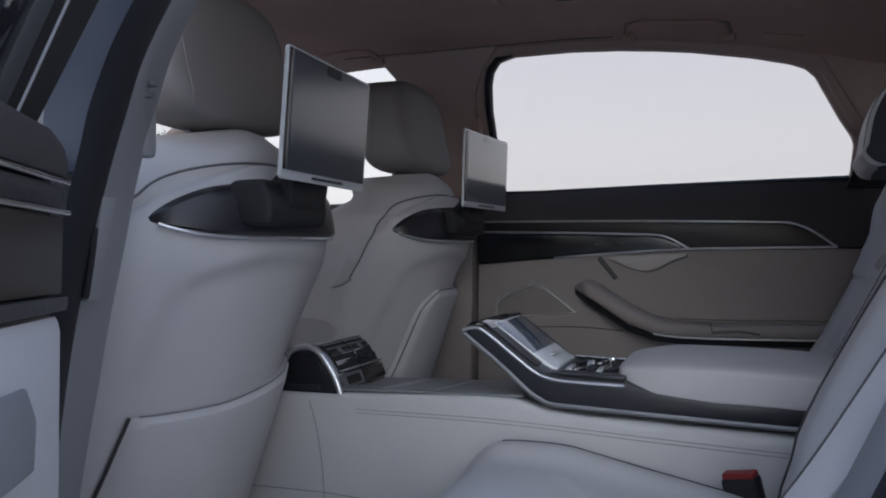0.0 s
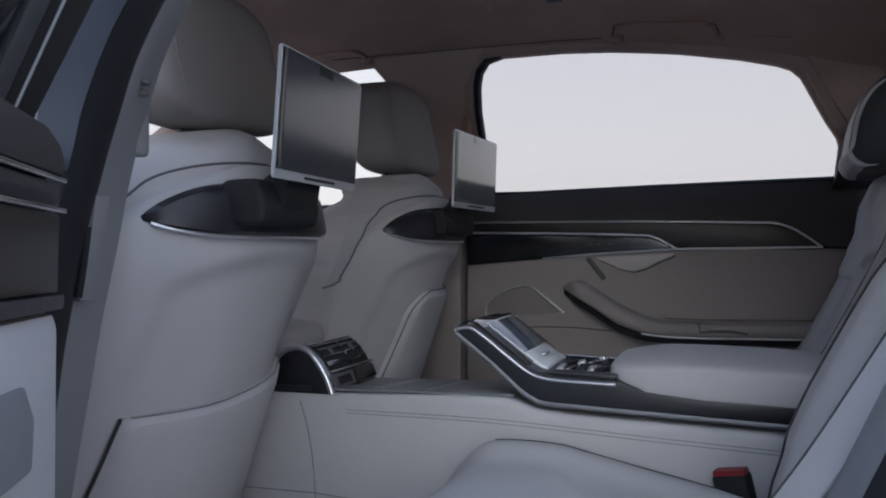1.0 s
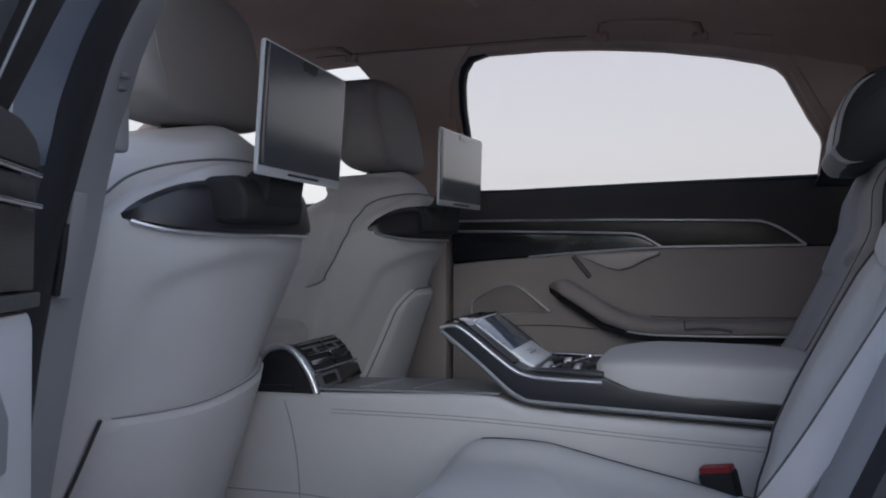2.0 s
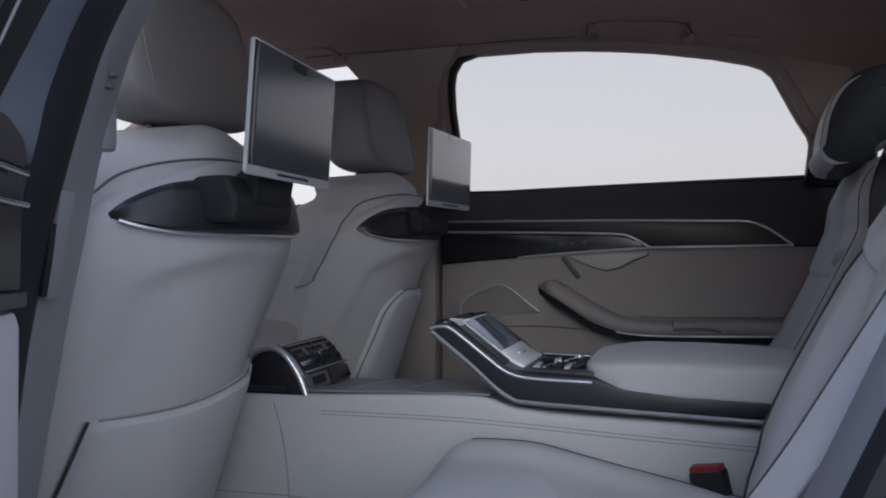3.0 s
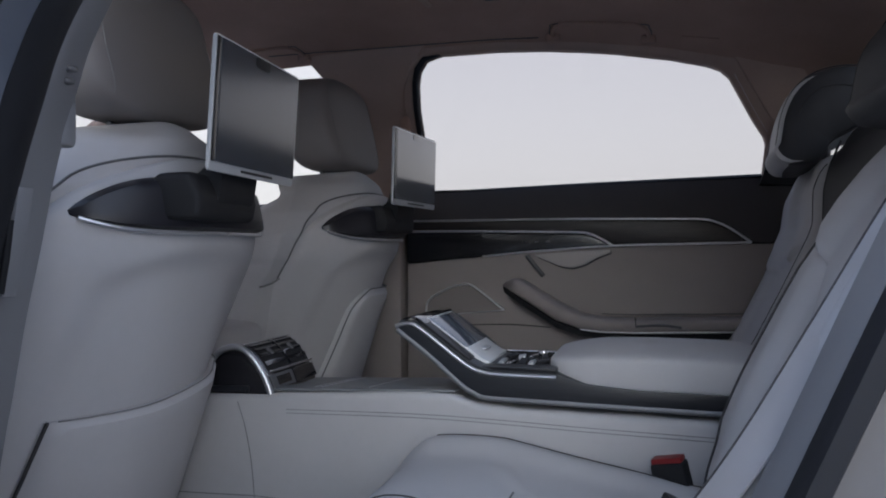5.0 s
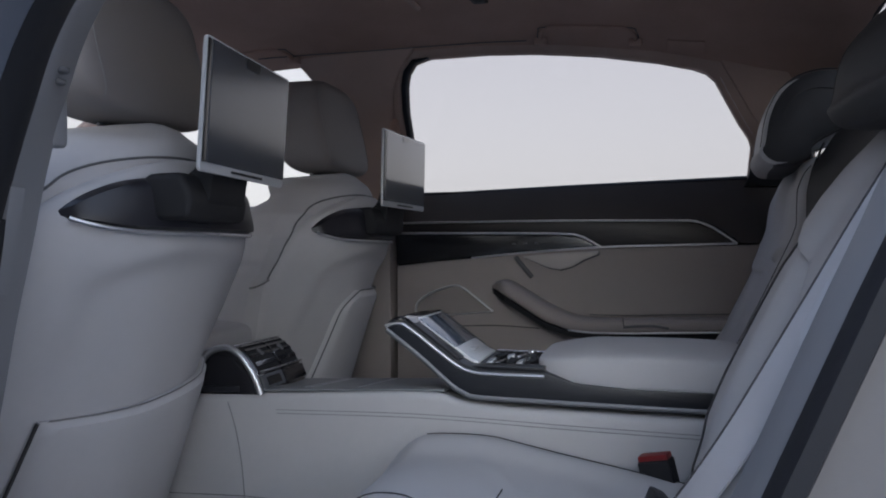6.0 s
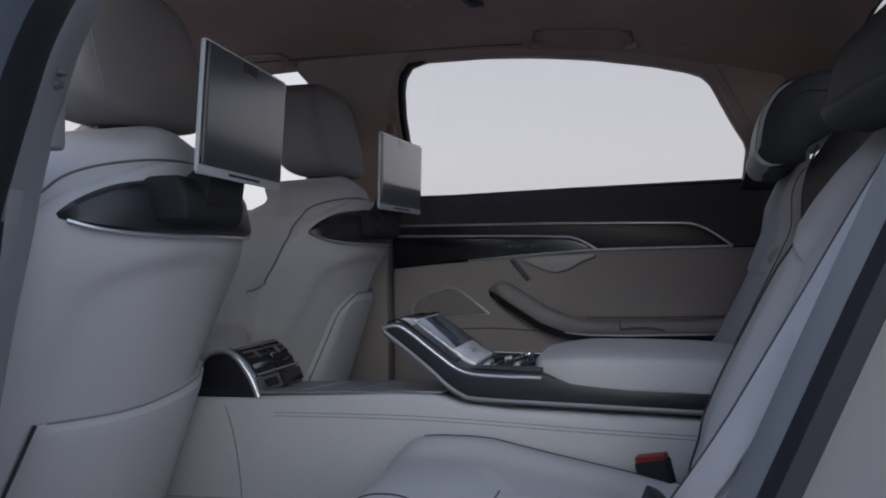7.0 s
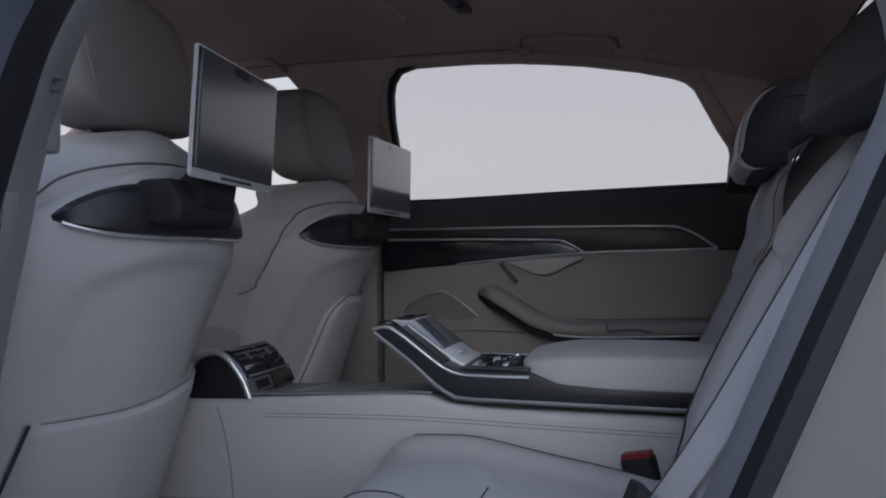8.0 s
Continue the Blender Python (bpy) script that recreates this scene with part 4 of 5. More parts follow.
for y0, y1 in ((-0.141, -0.106), (0.046, 0.068)):
    part("rim", slope_plate(-0.02, 1.02, y0, y1, 0.003, 0.008, RIM, 0.002), rest, "glossy black rim")
remote = part("touch_screen", slope_plate(0.04, 0.86, -0.105, 0.045, 0.004, 0.006, FRAME_SILVER), rest, "silver-framed touch screen")
part("glass", slope_plate(0.075, 0.835, -0.0995, 0.0395, 0.0050, 0.003, ARM_SCREEN_SHEEN), remote, "screen glass with a blue-grey reflection in its colour")
part("key_panel", slab(xz([(0.405, 0.6985), (0.411, 0.6955), (0.432, 0.6805), (0.444, 0.6755), (0.444, 0.664), (0.40, 0.680)], -0.104), (0, 0.147, 0), FRAME_SILVER, 0.002), rest, "silver key panel")
part("key", pillow((0.4215, -0.03, 0.6890), (0.007, 0.020, 0.0022), CHROME, nu=20, nv=8), rest, "oval home key")
part("tray", box(0.440, 0.56, -0.105, 0.050, 0.6660, 0.6690, GLOSS, 0.001), rest, "glossy black switch tray")
for y0, y1 in ((-0.141, -0.104), (0.050, 0.068)):
    part("rim", box(0.425, 0.556, y0, y1, 0.666, 0.6735, RIM, 0.002), rest, "glossy black rim")
part("chrome_strip", tube([(0.445, 0.0495, 0.6745), (0.60, 0.0495, 0.6730)], 0.0022, BRIGHT), rest)
for x, y, w, d, m in ((0.458, -0.062, 0.005, 0.026, SILVER), (0.474, -0.070, 0.005, 0.020, BRIGHT), (0.491, -0.058, 0.006, 0.028, BLACK), (0.508, -0.066, 0.005, 0.022, SILVER), (0.524, -0.060, 0.005, 0.026, BLACK),
                      (0.462, 0.012, 0.005, 0.026, BLACK), (0.480, 0.004, 0.006, 0.022, SILVER), (0.499, 0.014, 0.004, 0.024, BRIGHT), (0.518, 0.008, 0.005, 0.022, BLACK)):
    sw = box(-w, w, -d, d, 0, 0.0042, m, 0.0014, 2)
    sw.transform(Matrix.Translation((x, y, 0.6690)) @ Matrix.Rotation(radians(14 * math.sin(x * 900)), 4, "Y") @ Matrix.Rotation(radians(9 * math.sin(x * 500)), 4, "Z"))
    part("seat_switch", sw, rest, "metal seat adjustment switch")
part("knob", pillow((0.512, 0.034, 0.673), (0.008, 0.008, 0.006), BRIGHT, 0.3, 1.0, nu=20, nv=10), rest, "round chrome knob")


def pad_shape(x, y, z, a, b, c):
    nose = step(-0.45, -1.0, a)
    return (x, y * (1 - 0.10 * nose), z * (1 - (0.22 if c > 0 else 0.85) * nose) + 0.003 * (1 - abs(b) ** 3) * (1 if c > 0 else 0) - 0.004 * a * a + 0.003)


pad_me = pillow((0.704, 0, 0.664), (0.165, 0.140, 0.030), LEATHER, 0.24, 0.27, pad_shape, 64, 28)
pad = part("pad", pad_me, rest, "thick padded leather arm cushion")

# ---- rear seats ----
NEAR_X = [(z, x + 0.005) for z, x in [(0.40, 0.724), (0.53, 0.756), (0.571, 0.764), (0.607, 0.775), (0.637, 0.781), (0.668, 0.793), (0.698, 0.806), (0.729, 0.821), (0.789, 0.851), (0.833, 0.874), (0.86, 0.892), (0.89, 0.914), (0.92, 0.933), (0.955, 0.960), (0.981, 0.984), (1.03, 1.026), (1.07, 1.058)]]
FAR_X = [(0.40, 0.745), (0.60, 0.835), (0.692, 0.886), (0.773, 0.926), (0.837, 0.956), (0.88, 0.976), (0.901, 0.983), (0.964, 0.985), (1.006, 0.995), (1.042, 1.009), (1.07, 1.024), (1.10, 1.040)]


def crease_z(s):
    """Lower border of the upper wing pads, falling away from the inner edge."""
    return 0.892 - 0.085 * step(-0.10, 0.36, s) + 0.060 * step(0.70, 0.98, s)


def rear_back(side, face, top_z, seat, label):
    """Backrest: rows of height, profile across from the inner to the outer edge."""
    inner = 0.250 if side < 0 else 0.212
    ss = [0.0, 0.008, 0.02, 0.035, 0.05] + [0.05 + 0.9 * k / 40 for k in range(1, 41)] + [0.965, 0.98, 0.992, 1.0]
    rings = []
    for i in range(161):
        z = 0.40 + (top_z - 0.40) * i / 160
        x0 = lerp_table(z, face)
        top = step(top_z - 0.10, top_z, z)
        ring, back = [], []
        for k, s in enumerate(ss):
            y = inner + (0.652 - inner - 0.09 * top) * s + 0.02 * top * (1 - s)
            roll = 0.020 * max(0.0, 1 - s / 0.035) ** 2 + 0.050 * max(0.0, (s - 0.93) / 0.07) ** 2
            dip = (0.026 if side < 0 else 0.022) * step(0.17, 0.27, s) * step(0.74, 0.64, s)
            outer = -0.020 * step(0.62, 0.80, s) if side < 0 else 0.012 * step(0.6, 0.9, s)
            d = z - crease_z(s)
            wing = -0.012 * step(-0.004, 0.005, d) * step(0.16, 0.01, d) * (1 - 0.6 * step(0.20, 0.34, s) * step(0.80, 0.66, s))
            nip = 0.0060 * math.exp(-((d + 0.004) / 0.005) ** 2) * (1 - step(0.3, 0.5, s) * step(0.9, 0.7, s))
            if side > 0:
                wing, nip = wing * step(0.05, 0.16, s), nip * step(0.05, 0.16, s)
            else:
                wing = nip = 0.0  # the near seat has a pad of its own
            fold = 0.0007 * math.sin(z * 46 + 3 * s + side) * math.sin(s * 9 + z * 7) * step(0.9, 0.6, abs(2 * s - 1))
            soft = 0.030 * step(top_z - 0.035, top_z, z) ** 2
            ring.append((x0 + roll + dip + outer + wing + nip + fold + soft, side * y, z))
            if k % 5 == 0:
                back.append((max(x0 + 0.16 * (1 - 0.55 * top), ring[-1][0] + 0.02), side * y, z - 0.02 * top))
        rings.append(ring + back[::-1])
    me = loft(rings, LEATHER, sharp=70)
    ob = part("backrest", me, seat, label)
    t = surface_of(me)
    y = lambda s: side * (inner + (0.652 - inner) * s)
    if side < 0:
        # a padded wing, its lower border falling outwards from a blunt inner tip
        wing_rows = []
        for i in range(31):
            q = i / 30
            row = []
            for k in range(41):
                s = 0.012 + 0.60 * k / 40
                lo = 0.872 + 0.020 * max(0.0, 1 - s / 0.10) ** 2 - 0.135 * step(0.04, 0.60, s)
                z = lo + (top_z - 0.020 - lo) * q
                yy = y(s) + side * 0.02 * step(top_z - 0.10, top_z, z) * (1 - s)
                hit = t.ray_cast(Vector((0.3, yy, z)), Vector((1, 0, 0)))[0]
                rim = min(1.0, q / 0.10, (1 - q) / 0.25, k / 40 / 0.10, (1 - k / 40) / 0.12)
                row.append((hit.x + 0.005 - 0.021 * math.sqrt(max(0.0, 1 - (1 - rim) ** 2)), yy, z))
            wing_rows.append(row)
        wing_me = sheet(wing_rows, (0.030, 0, 0), LEATHER, 70)
        pad_ob = part("wing_pad", wing_me, seat, "padded upper wing of the backrest")
        # grey seam line that also paints the shadow in the crease below the wing
        part("seam", tube([(r[0] + 0.001, r[1], r[2] - 0.0015) for r in wing_rows[0]], 0.0016, PIPING, 6), pad_ob)
    lines = [([(0.2, y(0.042), z) for z in np.linspace(0.45, top_z - 0.03, 14)], THREAD, 0.0017 if side < 0 else 0.0010),
             ]
    for line, mat, r in lines:
        m2 = seam(t, line, (1, 0, 0), mat, r)
        if m2:
            part("seam", m2, ob)
    return ob, t


def rear_headrest(side, seat):
    """A comma-shaped comfort headrest with a forward lower lip and a pale front pad."""
    cx, cz, cy = (1.026, 1.100, -0.425) if side < 0 else (1.014, 1.098, 0.375)
    prof = [(-0.092, -0.048), (-0.082, 0.010), (-0.060, 0.056), (-0.022, 0.086), (0.030, 0.094), (0.078, 0.082), (0.098, 0.048), (0.088, 0.010), (0.062, -0.012), (0.030, -0.028), (-0.002, -0.048), (-0.008, -0.072), (-0.038, -0.086), (-0.078, -0.082), (-0.097, -0.062)]
    rake = 0.40 if side < 0 else 0.0
    loop = [Vector((x + rake * max(0.0, z), 0, z - 0.04 * rake)) for x, z in prof]
    lo = smooth_path(loop + [loop[0]], 4)[:-1]
    mid = Vector((-0.015, 0, 0.0))
    at = lambda p, sc, y: (cx + (mid + (p - mid) * sc).x + 0.030 * ((side * y + 0.158) / 0.316) ** 2, cy + y, cz + (mid + (p - mid) * sc).z)
    sc_of = lambda s: 1.0 if abs(s) < 0.80 else 0.80 + 0.20 * max(0.0, 1 - ((abs(s) - 0.80) / 0.20) ** 2) ** 0.5
    rings = [[at(p, sc_of(-1 + k / 14), 0.158 * (-1 + k / 14)) for p in lo] for k in range(29)]
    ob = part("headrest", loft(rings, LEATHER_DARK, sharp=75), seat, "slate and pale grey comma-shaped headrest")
    # pale front pad wrapped over the lip
    n = len(lo)
    front = [lo[(k - 10) % n] for k in range(0, 22)]
    rows = []
    for k in range(25):
        s = -1 + k / 12
        bow = 1.035 - 0.05 * max(0.0, abs(s) - 0.85) / 0.15
        rows.append([at(p, bow * (1 - 0.05 * max(0, abs(j - 10.5) - 8) / 2.5), 0.150 * s) for j, p in enumerate(front)])
    # the near pad is slate instead of pale: its shade is put into the colour
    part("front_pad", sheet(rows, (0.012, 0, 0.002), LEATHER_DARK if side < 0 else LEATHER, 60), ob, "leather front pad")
    for yy in (-1, 1):
        part("piping", tube([at(p, 1.004, yy * 0.140) for p in lo[:46]], 0.0014, THREAD, 6), ob)
        inner = [at(p, 0.60, yy * 0.1585) for p in lo[4:34]]
        part("piping", tube(inner, 0.0013, THREAD, 6), ob)
    for dy in (-0.05, 0.05):
        part("post", tube([(cx + 0.012, cy + dy, 0.99), (cx + 0.014, cy + dy, 1.05)], 0.005, SATIN), seat, "chrome headrest post")
    return ob


def rear_seat(side, face, top_z, label):
    seat = thing("passenger_seat", (0.75, side * 0.42, 0.2), label, "car seat", "rear seats")
    rear_back(side, face, top_z, seat, "pale grey leather backrest with bolsters")
    rear_headrest(side, seat)

    def cush(x, y, z, a, b, c):
        up = 1 if c > 0 else 0
        lift = 0.055 * step(0.75, -0.45, a) - 0.075 * step(-0.60, -1.0, a) ** 1.5
        bolster = 0.022 * step(0.55, 0.85, abs(b)) - 0.030 * step(0.86, 1.0, abs(b)) ** 2
        groove = -0.010 * math.exp(-((a + 0.18 - 0.17 * b * b) / 0.065) ** 2) * step(0.97, 0.80, abs(b))
        return (x, y, z + (lift + bolster + groove) * up)
    me = pillow((0.585, side * 0.41, 0.42), (0.305, 0.250, 0.088), LEATHER, 0.34, 0.34, cush, 120, 48)
    cu = part("cushion", me, seat, "pale grey leather seat cushion")
    t = surface_of(me)
    for line in ([(0.385, side * 0.205, 2), (0.40, side * 0.203, 2), (0.43, side * 0.198, 2), (0.50, side * 0.197, 2), (0.60, side * 0.197, 2), (0.70, side * 0.197, 2), (0.84, side * 0.197, 2)],
                 [(0.34, side * 0.47, 2), (0.385, side * 0.45, 2), (0.43, side * 0.455, 2), (0.47, side * 0.50, 2), (0.49, side * 0.56, 2)],
                 [(0.529, side * 0.36, 2), (0.528, side * 0.41, 2), (0.53, side * 0.47, 2), (0.54, side * 0.53, 2)]):
        m2 = seam(t, [(p[0], p[1], 1.0) for p in line], (0, 0, -1), THREAD, 0.0011)
        if m2:
            part("seam", m2, cu)
    part("plinth", box(0.33, 0.95, side * 0.41 - 0.23, side * 0.41 + 0.23, 0.20, 0.37, CARPET, 0.02), seat)
    return seat


rear_seat(-1, NEAR_X, 1.065, "pale grey leather rear seat beside the open doorway")
rear_seat(1, FAR_X, 1.042, "pale grey leather rear seat on the far side")
# centre backrest: a slate upper cover over the pale recess of the folded armrest
def centre_rings(z0, z1, n, set_back, lip):
    rings = []
    for z in np.linspace(z0, z1, n):
        x0 = lerp_table(z, FAR_X) + 0.012 + set_back + 0.05 * step(1.075, 1.122, z) ** 2 + lip * max(0.0, 1 - (z - z0) / 0.016) ** 2
        ring = []
        for k in range(25):
            y = -0.258 + 0.465 * k / 24
            wave = 0.0015 * math.sin(z * 60 + y * 25) * step(0.95, 0.88, z)
            ring.append((x0 + 0.022 * math.cos(y / 0.207 * 1.57) + wave, y, z - 0.020 * step(0.06, 0.20, y) * step(0.98, 1.09, z)))
        rings.append(ring + [(x0 + 0.10, 0.207, z), (x0 + 0.10, -0.258, z)])
    return rings


centre = thing("folding_armrest_back", (1.0, 0, 0.62), "slate and pale leather centre backrest above the folded armrest", "seat back")
part("recess", loft(centre_rings(0.60, 0.905, 30, 0.012, 0.0), LEATHER, sharp=60), centre, "pale leather recess")
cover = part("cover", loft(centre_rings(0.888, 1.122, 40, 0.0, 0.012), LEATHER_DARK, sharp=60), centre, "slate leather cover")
part("piping", tube([(lerp_table(z, FAR_X) + 0.013, 0.205, z) for z in np.linspace(0.90, 1.05, 14)], 0.0022, THREAD, 6), cover)
for y in (-0.09, 0.10):
    part("seam", tube([(lerp_table(z, FAR_X) + 0.024 + 0.022 * math.cos(y / 0.207 * 1.57), y, z) for z in np.linspace(0.64, 0.885, 16)], 0.0016, SEWN, 6), centre)

# buckle between cushion and console
bk = thing("seat_belt_buckle", (0.74, -0.185, 0.48), "black seat belt buckle with a red release button", "buckle")
mb = Matrix.Translation((0.732, -0.190, 0.503)) @ Matrix.Rotation(radians(-13), 4, "Y") @ Matrix.Rotation(radians(-18), 4, "Z")
for nm, me, lab in (("body", box(-0.024, 0.024, -0.013, 0.013, -0.03, 0.055, BLACK, 0.005, 3), ""), ("release_button", box(-0.022, 0.022, -0.011, 0.011, 0.0535, 0.062, RED, 0.003, 3), "red release button")):
    me.transform(mb)
    part(nm, me, bk, lab)

# ---- near side: pillar, seals, open door ----
def rows_sheet(rows, mat, off):
    return sheet([[Vector(p) for p in r] for r in rows], off, mat)


def fill(rows, n=5):
    """More columns and rows between the given ones."""
    cols = [smooth_path(c, n) for c in zip(*rows)]
    return [list(r) for r in zip(*cols)]


STRIP = [(0.30, -0.040), (0.62, 0.026), (0.70, 0.044), (0.783, 0.062), (0.864, 0.083), (0.946, 0.108), (1.028, 0.140), (1.109, 0.168), (1.25, 0.212), (1.38, 0.25)]
LEAN = [(0.30, -0.698), (1.03, -0.698), (1.11, -0.686), (1.25, -0.630), (1.38, -0.565)]
DEEP = [(0.30, 0.052), (0.86, 0.052), (0.93, 0.055), (1.0, 0.080), (1.05, 0.085), (1.38, 0.068)]
SWEEP = [(0.30, 0.12), (0.88, 0.16), (1.0, 0.52), (1.05, 0.62), (1.38, 0.64)]
near_pillar = thing("pillar_near", (0.0, -0.69, 0.2), "pale grey trim of the centre pillar at the open doorway", "pillar", kind="structure")


def pillar_row(z, a):
    """Section of the trim: a narrow face beside the seal, then a cheek running inwards beside the seat."""
    y, d = lerp_table(z, LEAN), lerp_table(z, DEEP)
    k = lerp_table(z, SWEEP) * d
    return [(a, y - 0.004, z), (a - 0.002, y + 0.004, z), (a - 0.3 * k, y + 0.3 * d, z), (a - 0.66 * k, y + 0.68 * d, z), (a - k, y + d, z), (a - k - 0.03, y + d + 0.004, z)]


part("trim", rows_sheet(fill([pillar_row(z, a) for z, a in STRIP]), PILLAR_LIGHT, (-0.02, 0.006, 0)), near_pillar, "pale grey pillar trim")
part("core", rows_sheet(fill([[(a - 0.14, lerp_table(z, LEAN) + 0.03, z), (a - 0.05, lerp_table(z, LEAN) + 0.02, z)] for z, a in STRIP]), BLACK, (0, 0.02, 0)), near_pillar)
FLANGE_X = [(0.30, 0.035), (0.62, 0.081), (0.71, 0.089), (0.84, 0.100), (0.924, 0.119), (1.008, 0.146), (1.092, 0.182), (1.25, 0.24), (1.38, 0.287)]
FLANGE = [(z, o, lerp_table(z, LEAN) - 0.062) for z, o in FLANGE_X]
SEAM_X = lambda z: lerp_table(z, STRIP) - 0.001
part("door_seal", rows_sheet(fill([[(o, y, z), (o * 0.8 + SEAM_X(z) * 0.2 + 0.006, y + 0.014, z), (o * 0.4 + SEAM_X(z) * 0.6 + 0.008, y + 0.038, z), (SEAM_X(z), lerp_table(z, LEAN) - 0.002, z)] for z, o, y in FLANGE]), RUBBER, (-0.03, 0.0, 0)), near_pillar, "black rubber door seal")
part("painted_edge", rows_sheet(fill([[(o + 0.001, y - 0.001, z), (o - 0.5 * w, y - 0.012, z), (o - w, y - 0.028, z)] for z, o, y, w in [(z, lerp_table(z, FLANGE_X), lerp_table(z, LEAN) - 0.063, w) for z, w in ((0.940, 0.003), (0.965, 0.014), (1.008, 0.025), (1.092, 0.032), (1.25, 0.036), (1.38, 0.040))]]), PAINT, (-0.012, 0.002, 0)), near_pillar, "blue-grey painted pillar edge")
part("lower_edge", rows_sheet(fill([[(o - 0.03, y - 0.02, z), (o, y - 0.001, z)] for z, o, y in FLANGE[:6]]), RUBBER, (-0.03, 0.0, 0)), near_pillar)
grip = part("belt_guide", slab([(0.064, -0.703, 0.811), (0.087, -0.703, 0.916), (0.102, -0.703, 0.921), (0.095, -0.703, 0.88), (0.080, -0.703, 0.811)], (0, 0.02, 0), PILLAR_LIGHT, 0.003), near_pillar, "pale belt guide plate")
part("edge", tube([(0.065, -0.705, 0.811), (0.076, -0.705, 0.865), (0.088, -0.705, 0.917), (0.102, -0.705, 0.921)], 0.0016, CHROME, 6), grip)
part("slot", tube([(0.080, -0.705, 0.815), (0.087, -0.705, 0.85), (0.093, -0.705, 0.888)], 0.0040, BLACK, 6), grip)
for k in range(2):
    part("clip", pillow((0.127 - 0.008 * k, -0.665 + 0.004 * k, 1.043 - 0.011 * k), (0.008, 0.007, 0.0032), PIPING, nu=12, nv=8), near_pillar)
part("cheek_cover", pillow((0.082, -0.624, 1.000), (0.010, 0.012, 0.030), PILLAR_LIGHT, 0.3, 0.4, nu=16, nv=10), near_pillar)

# open rear door: its lining near the hinge end is seen beside the pillar
HX, HD = Vector((0.196, -0.850, 0)), Vector((0.52, -0.854, 0)).normalized()
HN = Vector((HD.y, -HD.x, 0)) * -1


def on_door(s, z, out=0.0):
    p = HX + HD * s + HN * out
    return (p.x, p.y, z)


odoor = thing("rear_door", on_door(0.4, 0.3), "rear car door standing open, lined in pale leather", "car door")


def door_plate(pts, out, deep, mat, bevel=0.003):
    return slab([on_door(s, z, out) for s, z in pts], tuple(-HN * deep), mat, bevel)


END = lambda z: 0.008 + 0.02 * max(0, 0.92 - z)
part("core", door_plate([(-0.02, 0.30), (-0.02, 0.96), (1.0, 1.0), (1.0, 0.3)], -0.004, 0.09, RUBBER, 0.01), odoor, "black sealed door edge")
part("lower_panel", door_plate([(END(0.3), 0.32), (END(0.55), 0.55), (END(0.67), 0.67), (END(0.816) , 0.806), (END(0.816) + 0.012, 0.816), (0.98, 0.835), (0.98, 0.32)], 0.012, 0.02, LEATHER, 0.008), odoor, "pale grey leather door lining")
part("pocket", door_plate([(0.085, 0.71), (0.080, 0.745), (0.10, 0.772), (0.5, 0.79), (0.5, 0.71)], 0.016, 0.006, PILLAR_LIGHT, 0.003), odoor)
part("rail", door_plate([(0.010, 0.818), (0.008, 0.830), (0.98, 0.85), (0.98, 0.837)], 0.016, 0.02, SHELL_TRIM), odoor)
part("inlay", door_plate([(0.006, 0.831), (0.002, 0.8935), (0.98, 0.91), (0.98, 0.851)], 0.010, 0.02, WOOD, 0.002), odoor, "dark open-pored wood inlay")
part("band", door_plate([(0.002, 0.900), (0.001, 0.918), (0.98, 0.934), (0.98, 0.914)], 0.010, 0.02, SHELL_TRIM, 0.002), odoor)
part("shoulder", door_plate([(0.0, 0.924), (-0.002, 0.938), (0.010, 0.950), (0.045, 0.960), (0.98, 0.995), (0.98, 0.937)], 0.014, 0.03, DARK_TRIM, 0.006), odoor, "dark leather door shoulder")
for z in (0.8965, 0.921):
    part("chrome_strip", tube([on_door(0.001, z, 0.013), on_door(0.98, z + 0.016, 0.013)], 0.0024, BRIGHT), odoor, "satin aluminium strip")
part("window_frame", slab([on_door(0.02, 0.952, -0.01), on_door(0.075, 0.962, -0.01), on_door(0.02, 1.33, 0.12), on_door(-0.13, 1.36, 0.12), ], tuple(-HN * 0.04), BLACK, 0.004), odoor, "black inner window frame")
part("chrome_strip", tube([on_door(0.078, 0.962, 0.0), on_door(0.024, 1.33, 0.13)], 0.0013, SATIN), odoor)
part("pane", slab([on_door(0.08, 0.965, -0.02), on_door(0.95, 0.995, -0.02), on_door(0.75, 1.33, 0.11), on_door(0.03, 1.33, 0.11)], tuple(-HN * 0.004), DARK_GLASS, 0), odoor, "tinted window glass").visible_shadow = False

# rear edge of the doorway: seal, side trim, wheel-arch skin
ARCH = [(z, a + 0.022, a + 0.050) for z, a in [(0.30, 0.604), (0.45, 0.670), (0.58, 0.727), (0.709, 0.783), (0.811, 0.827), (0.90, 0.866), (1.0, 0.903), (1.12, 0.892), (1.26, 0.83)]]
jamb = thing("door_jamb", (0.8, -0.76, 0.2), "rear edge of the open doorway with its black seal", "door jamb", kind="structure")
yl = lambda z: -0.736 + 0.6 * max(0, z - 1.03)
part("door_seal", rows_sheet(fill([[(a, yl(z) + 0.012, z), (a + 0.008, yl(z) - 0.006, z), (b - 0.004, yl(z) - 0.006, z), (b, yl(z) + 0.004, z)] for z, a, b in ARCH]), RUBBER, (0.01, 0.03, 0)), jamb, "black rubber door seal")
part("skin", rows_sheet(fill([[(b, yl(z) + 0.006, z), (b + 0.05, yl(z) - 0.012, z), (b + 0.12, yl(z) - 0.05, z), (b + 0.14, yl(z) - 0.10, z)] for z, a, b in ARCH]), JAMB, (0.01, 0.03, 0)), jamb, "grey door jamb trim")
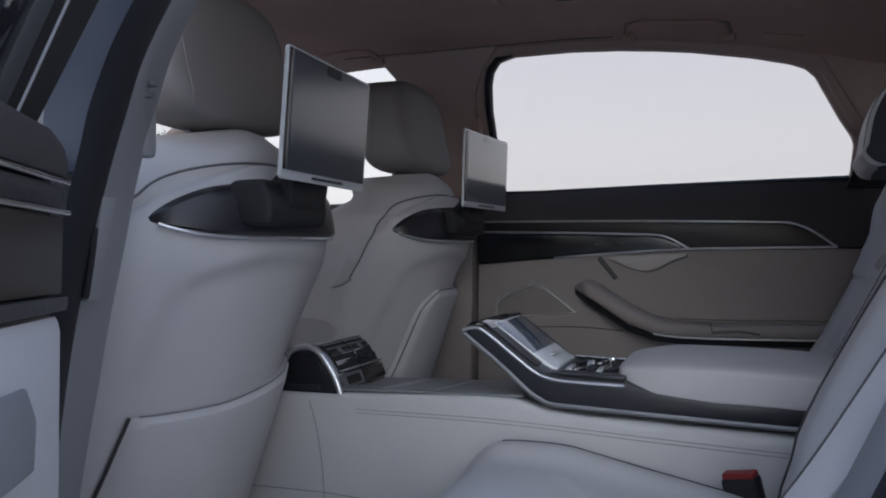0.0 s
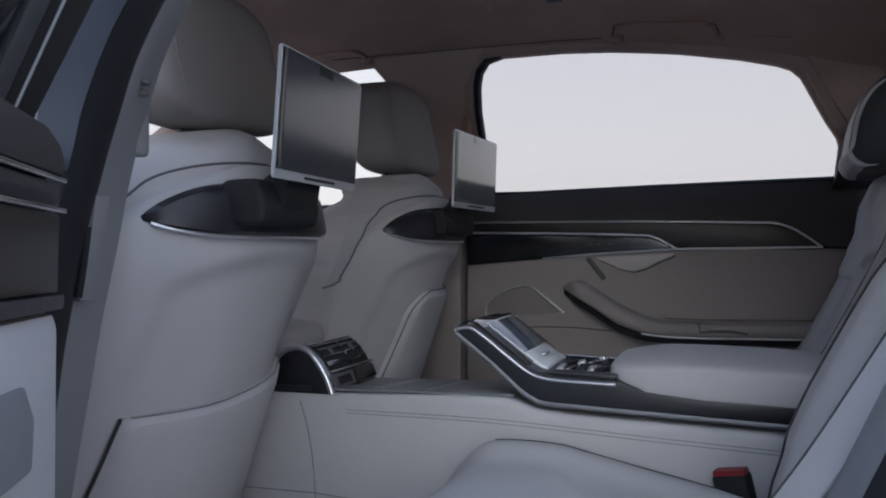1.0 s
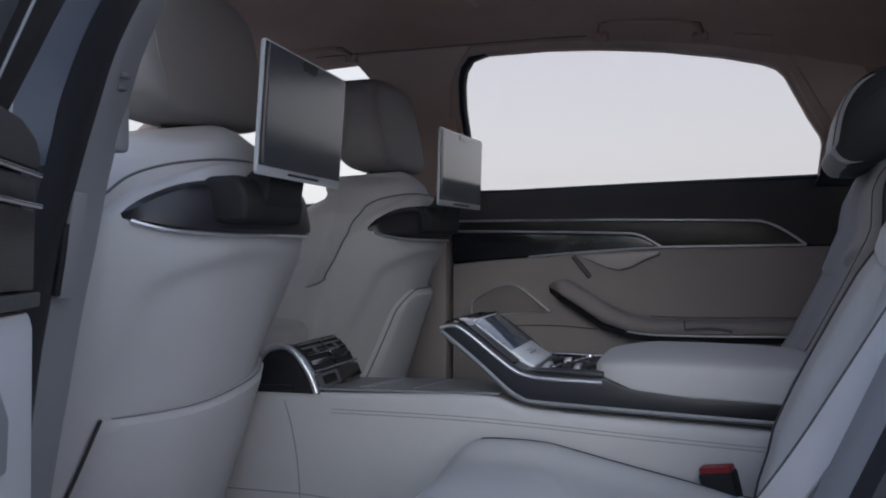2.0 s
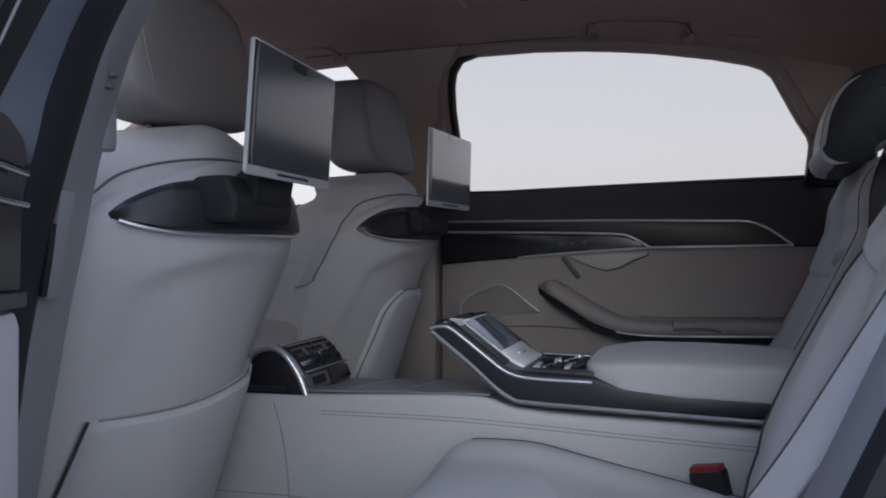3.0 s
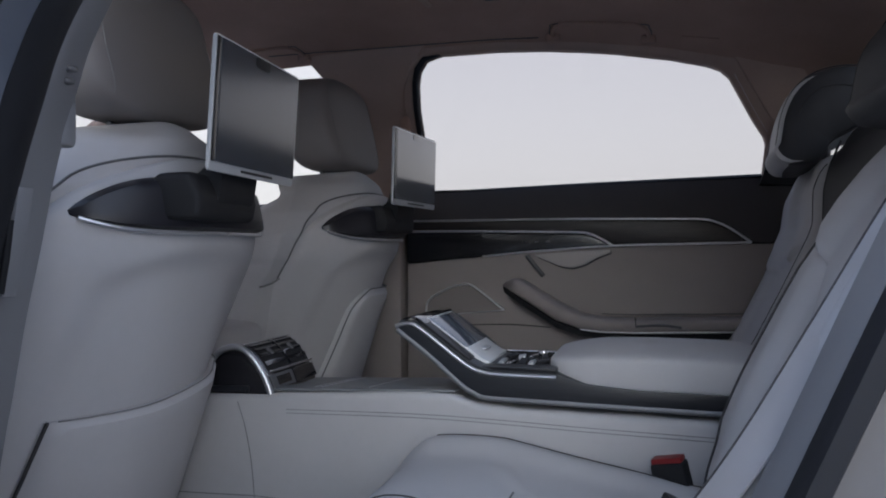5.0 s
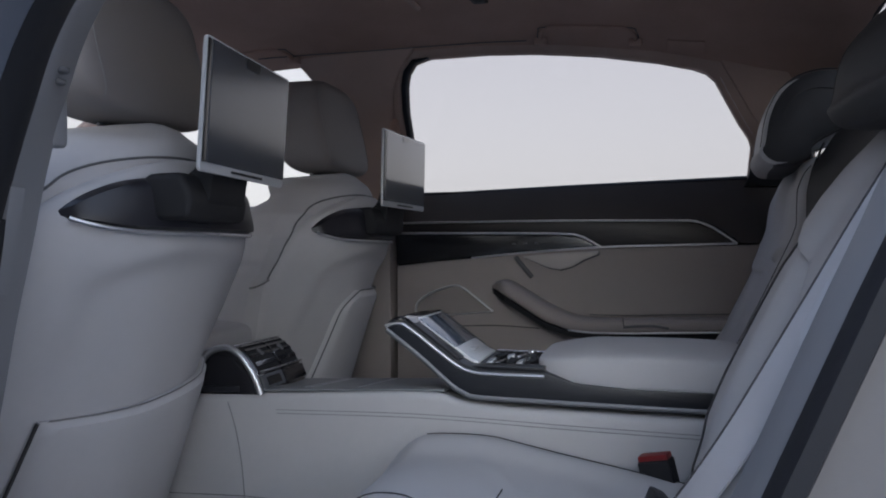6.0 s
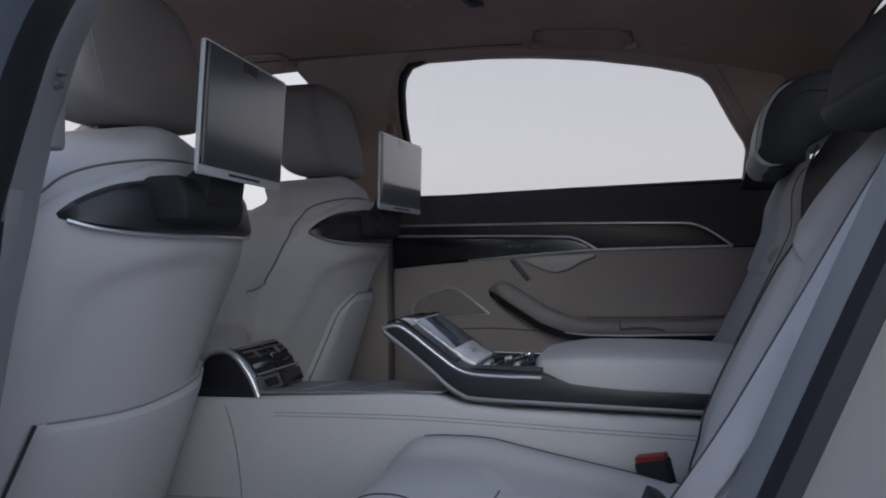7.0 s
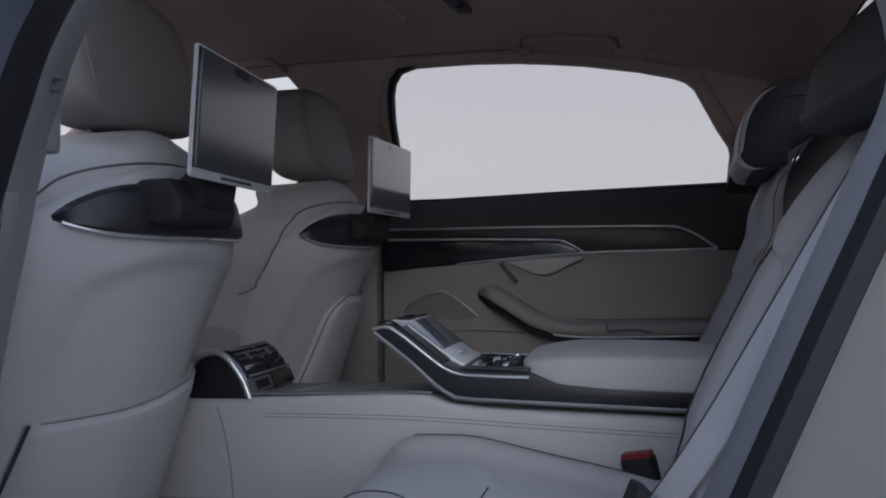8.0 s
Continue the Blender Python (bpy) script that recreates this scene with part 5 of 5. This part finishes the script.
part("side_trim", rows_sheet(fill([[(a + 0.001, yl(z) + 0.010, z), (a - 0.004, yl(z) + 0.035, z), (a - 0.007, yl(z) + 0.070, z), (a - 0.002, yl(z) + 0.090, z), (a + 0.03, yl(z) + 0.11, z)] for z, a, b in ARCH]), PILLAR_LIGHT, (0.012, 0.012, 0)), jamb, "pale grey side trim")

# seat belt lying over the outer bolster
belt = thing("seat_belt", (0.70, -0.6, 0.5), "pale grey seat belt lying over the rear seat's bolster", "seat belt")
EDGE_L = smooth_path([(0.730, -0.585, 0.620), (0.754, -0.598, 0.660), (0.778, -0.603, 0.700), (0.800, -0.605, 0.739), (0.823, -0.605, 0.780), (0.846, -0.605, 0.821), (0.886, -0.603, 0.892), (0.943, -0.595, 0.985), (1.003, -0.575, 1.08)], 6)
EDGE_R = [p + Vector((0.022, -0.042, 0.0)) for p in EDGE_L]
g = [[a.lerp(b, k / 4) + Vector((-0.0012 * math.sin(k / 4 * math.pi), 0, 0)) for k in range(5)] for a, b in zip(EDGE_L, EDGE_R)]
part("webbing", sheet([[tuple(p) for p in r] for r in g], (0.0018, 0.0, -0.0004), WEBBING), belt, "woven grey belt webbing")
# dark tube that draws the shadow along the webbing's inner edge
part("edge_shadow", tube([r[0] + Vector((0.001, -0.001, 0)) for r in g], 0.0016, THREAD, 6), belt)
part("latch_plate", slab([(0.690, -0.570, 0.580), (0.704, -0.570, 0.574), (0.724, -0.580, 0.628), (0.710, -0.580, 0.634)], (0.008, -0.032, 0), BLACK, 0.004), belt, "black latch plate")


# ---- a tree beyond the car ----
def tree(x, y, h, seed):
    r = random.Random(seed)
    t = thing("tree", (x, y, 0), "leafy green tree standing beyond the car", "tree")
    trunk = [Vector((x, y, 0)), Vector((x + 0.1, y, h * 0.3)), Vector((x - 0.05, y + 0.1, h * 0.6)), Vector((x, y, h * 0.9))]
    pts = smooth_path(trunk, 5)
    rings = [[p + Vector((math.cos(a), math.sin(a), 0)) * (0.18 * h / 6 * (1 - 0.8 * k / len(pts))) for a in [j * math.pi / 4 for j in range(8)]] for k, p in enumerate(pts)]
    part("trunk", loft(rings, BARK), t)
    v, f = [], []
    for b in range(14):
        a, z = r.uniform(0, 6.28), h * r.uniform(0.3, 0.85)
        L = h * r.uniform(0.18, 0.36)
        e = Vector((x + math.cos(a) * L, y + math.sin(a) * L, z + L * 0.5))
        part("limb", tube([(x, y, z), tuple((Vector((x, y, z)) + e) / 2 + Vector((0, 0, 0.1))), tuple(e)], 0.035 * h / 6, BARK, 6), t)
        for k in range(420):
            c = e + Vector((r.gauss(0, 1), r.gauss(0, 1), r.gauss(0, 0.8))) * (h * 0.085)
            s = r.uniform(0.05, 0.11) * h / 6
            d = Vector((r.gauss(0, 1), r.gauss(0, 1), r.gauss(0, 1))).normalized()
            q = d.orthogonal().normalized()
            w = d.cross(q)
            n = len(v)
            v += [c - d * s, c + q * s * 0.45, c + d * s, c - q * s * 0.45 + w * s * 0.2]
            f.append((n, n + 1, n + 2, n + 3))
    part("crown", mesh_of(v, f, LEAF), t)
    return t


tree(-41.5, 43.0, 8.4, 5)
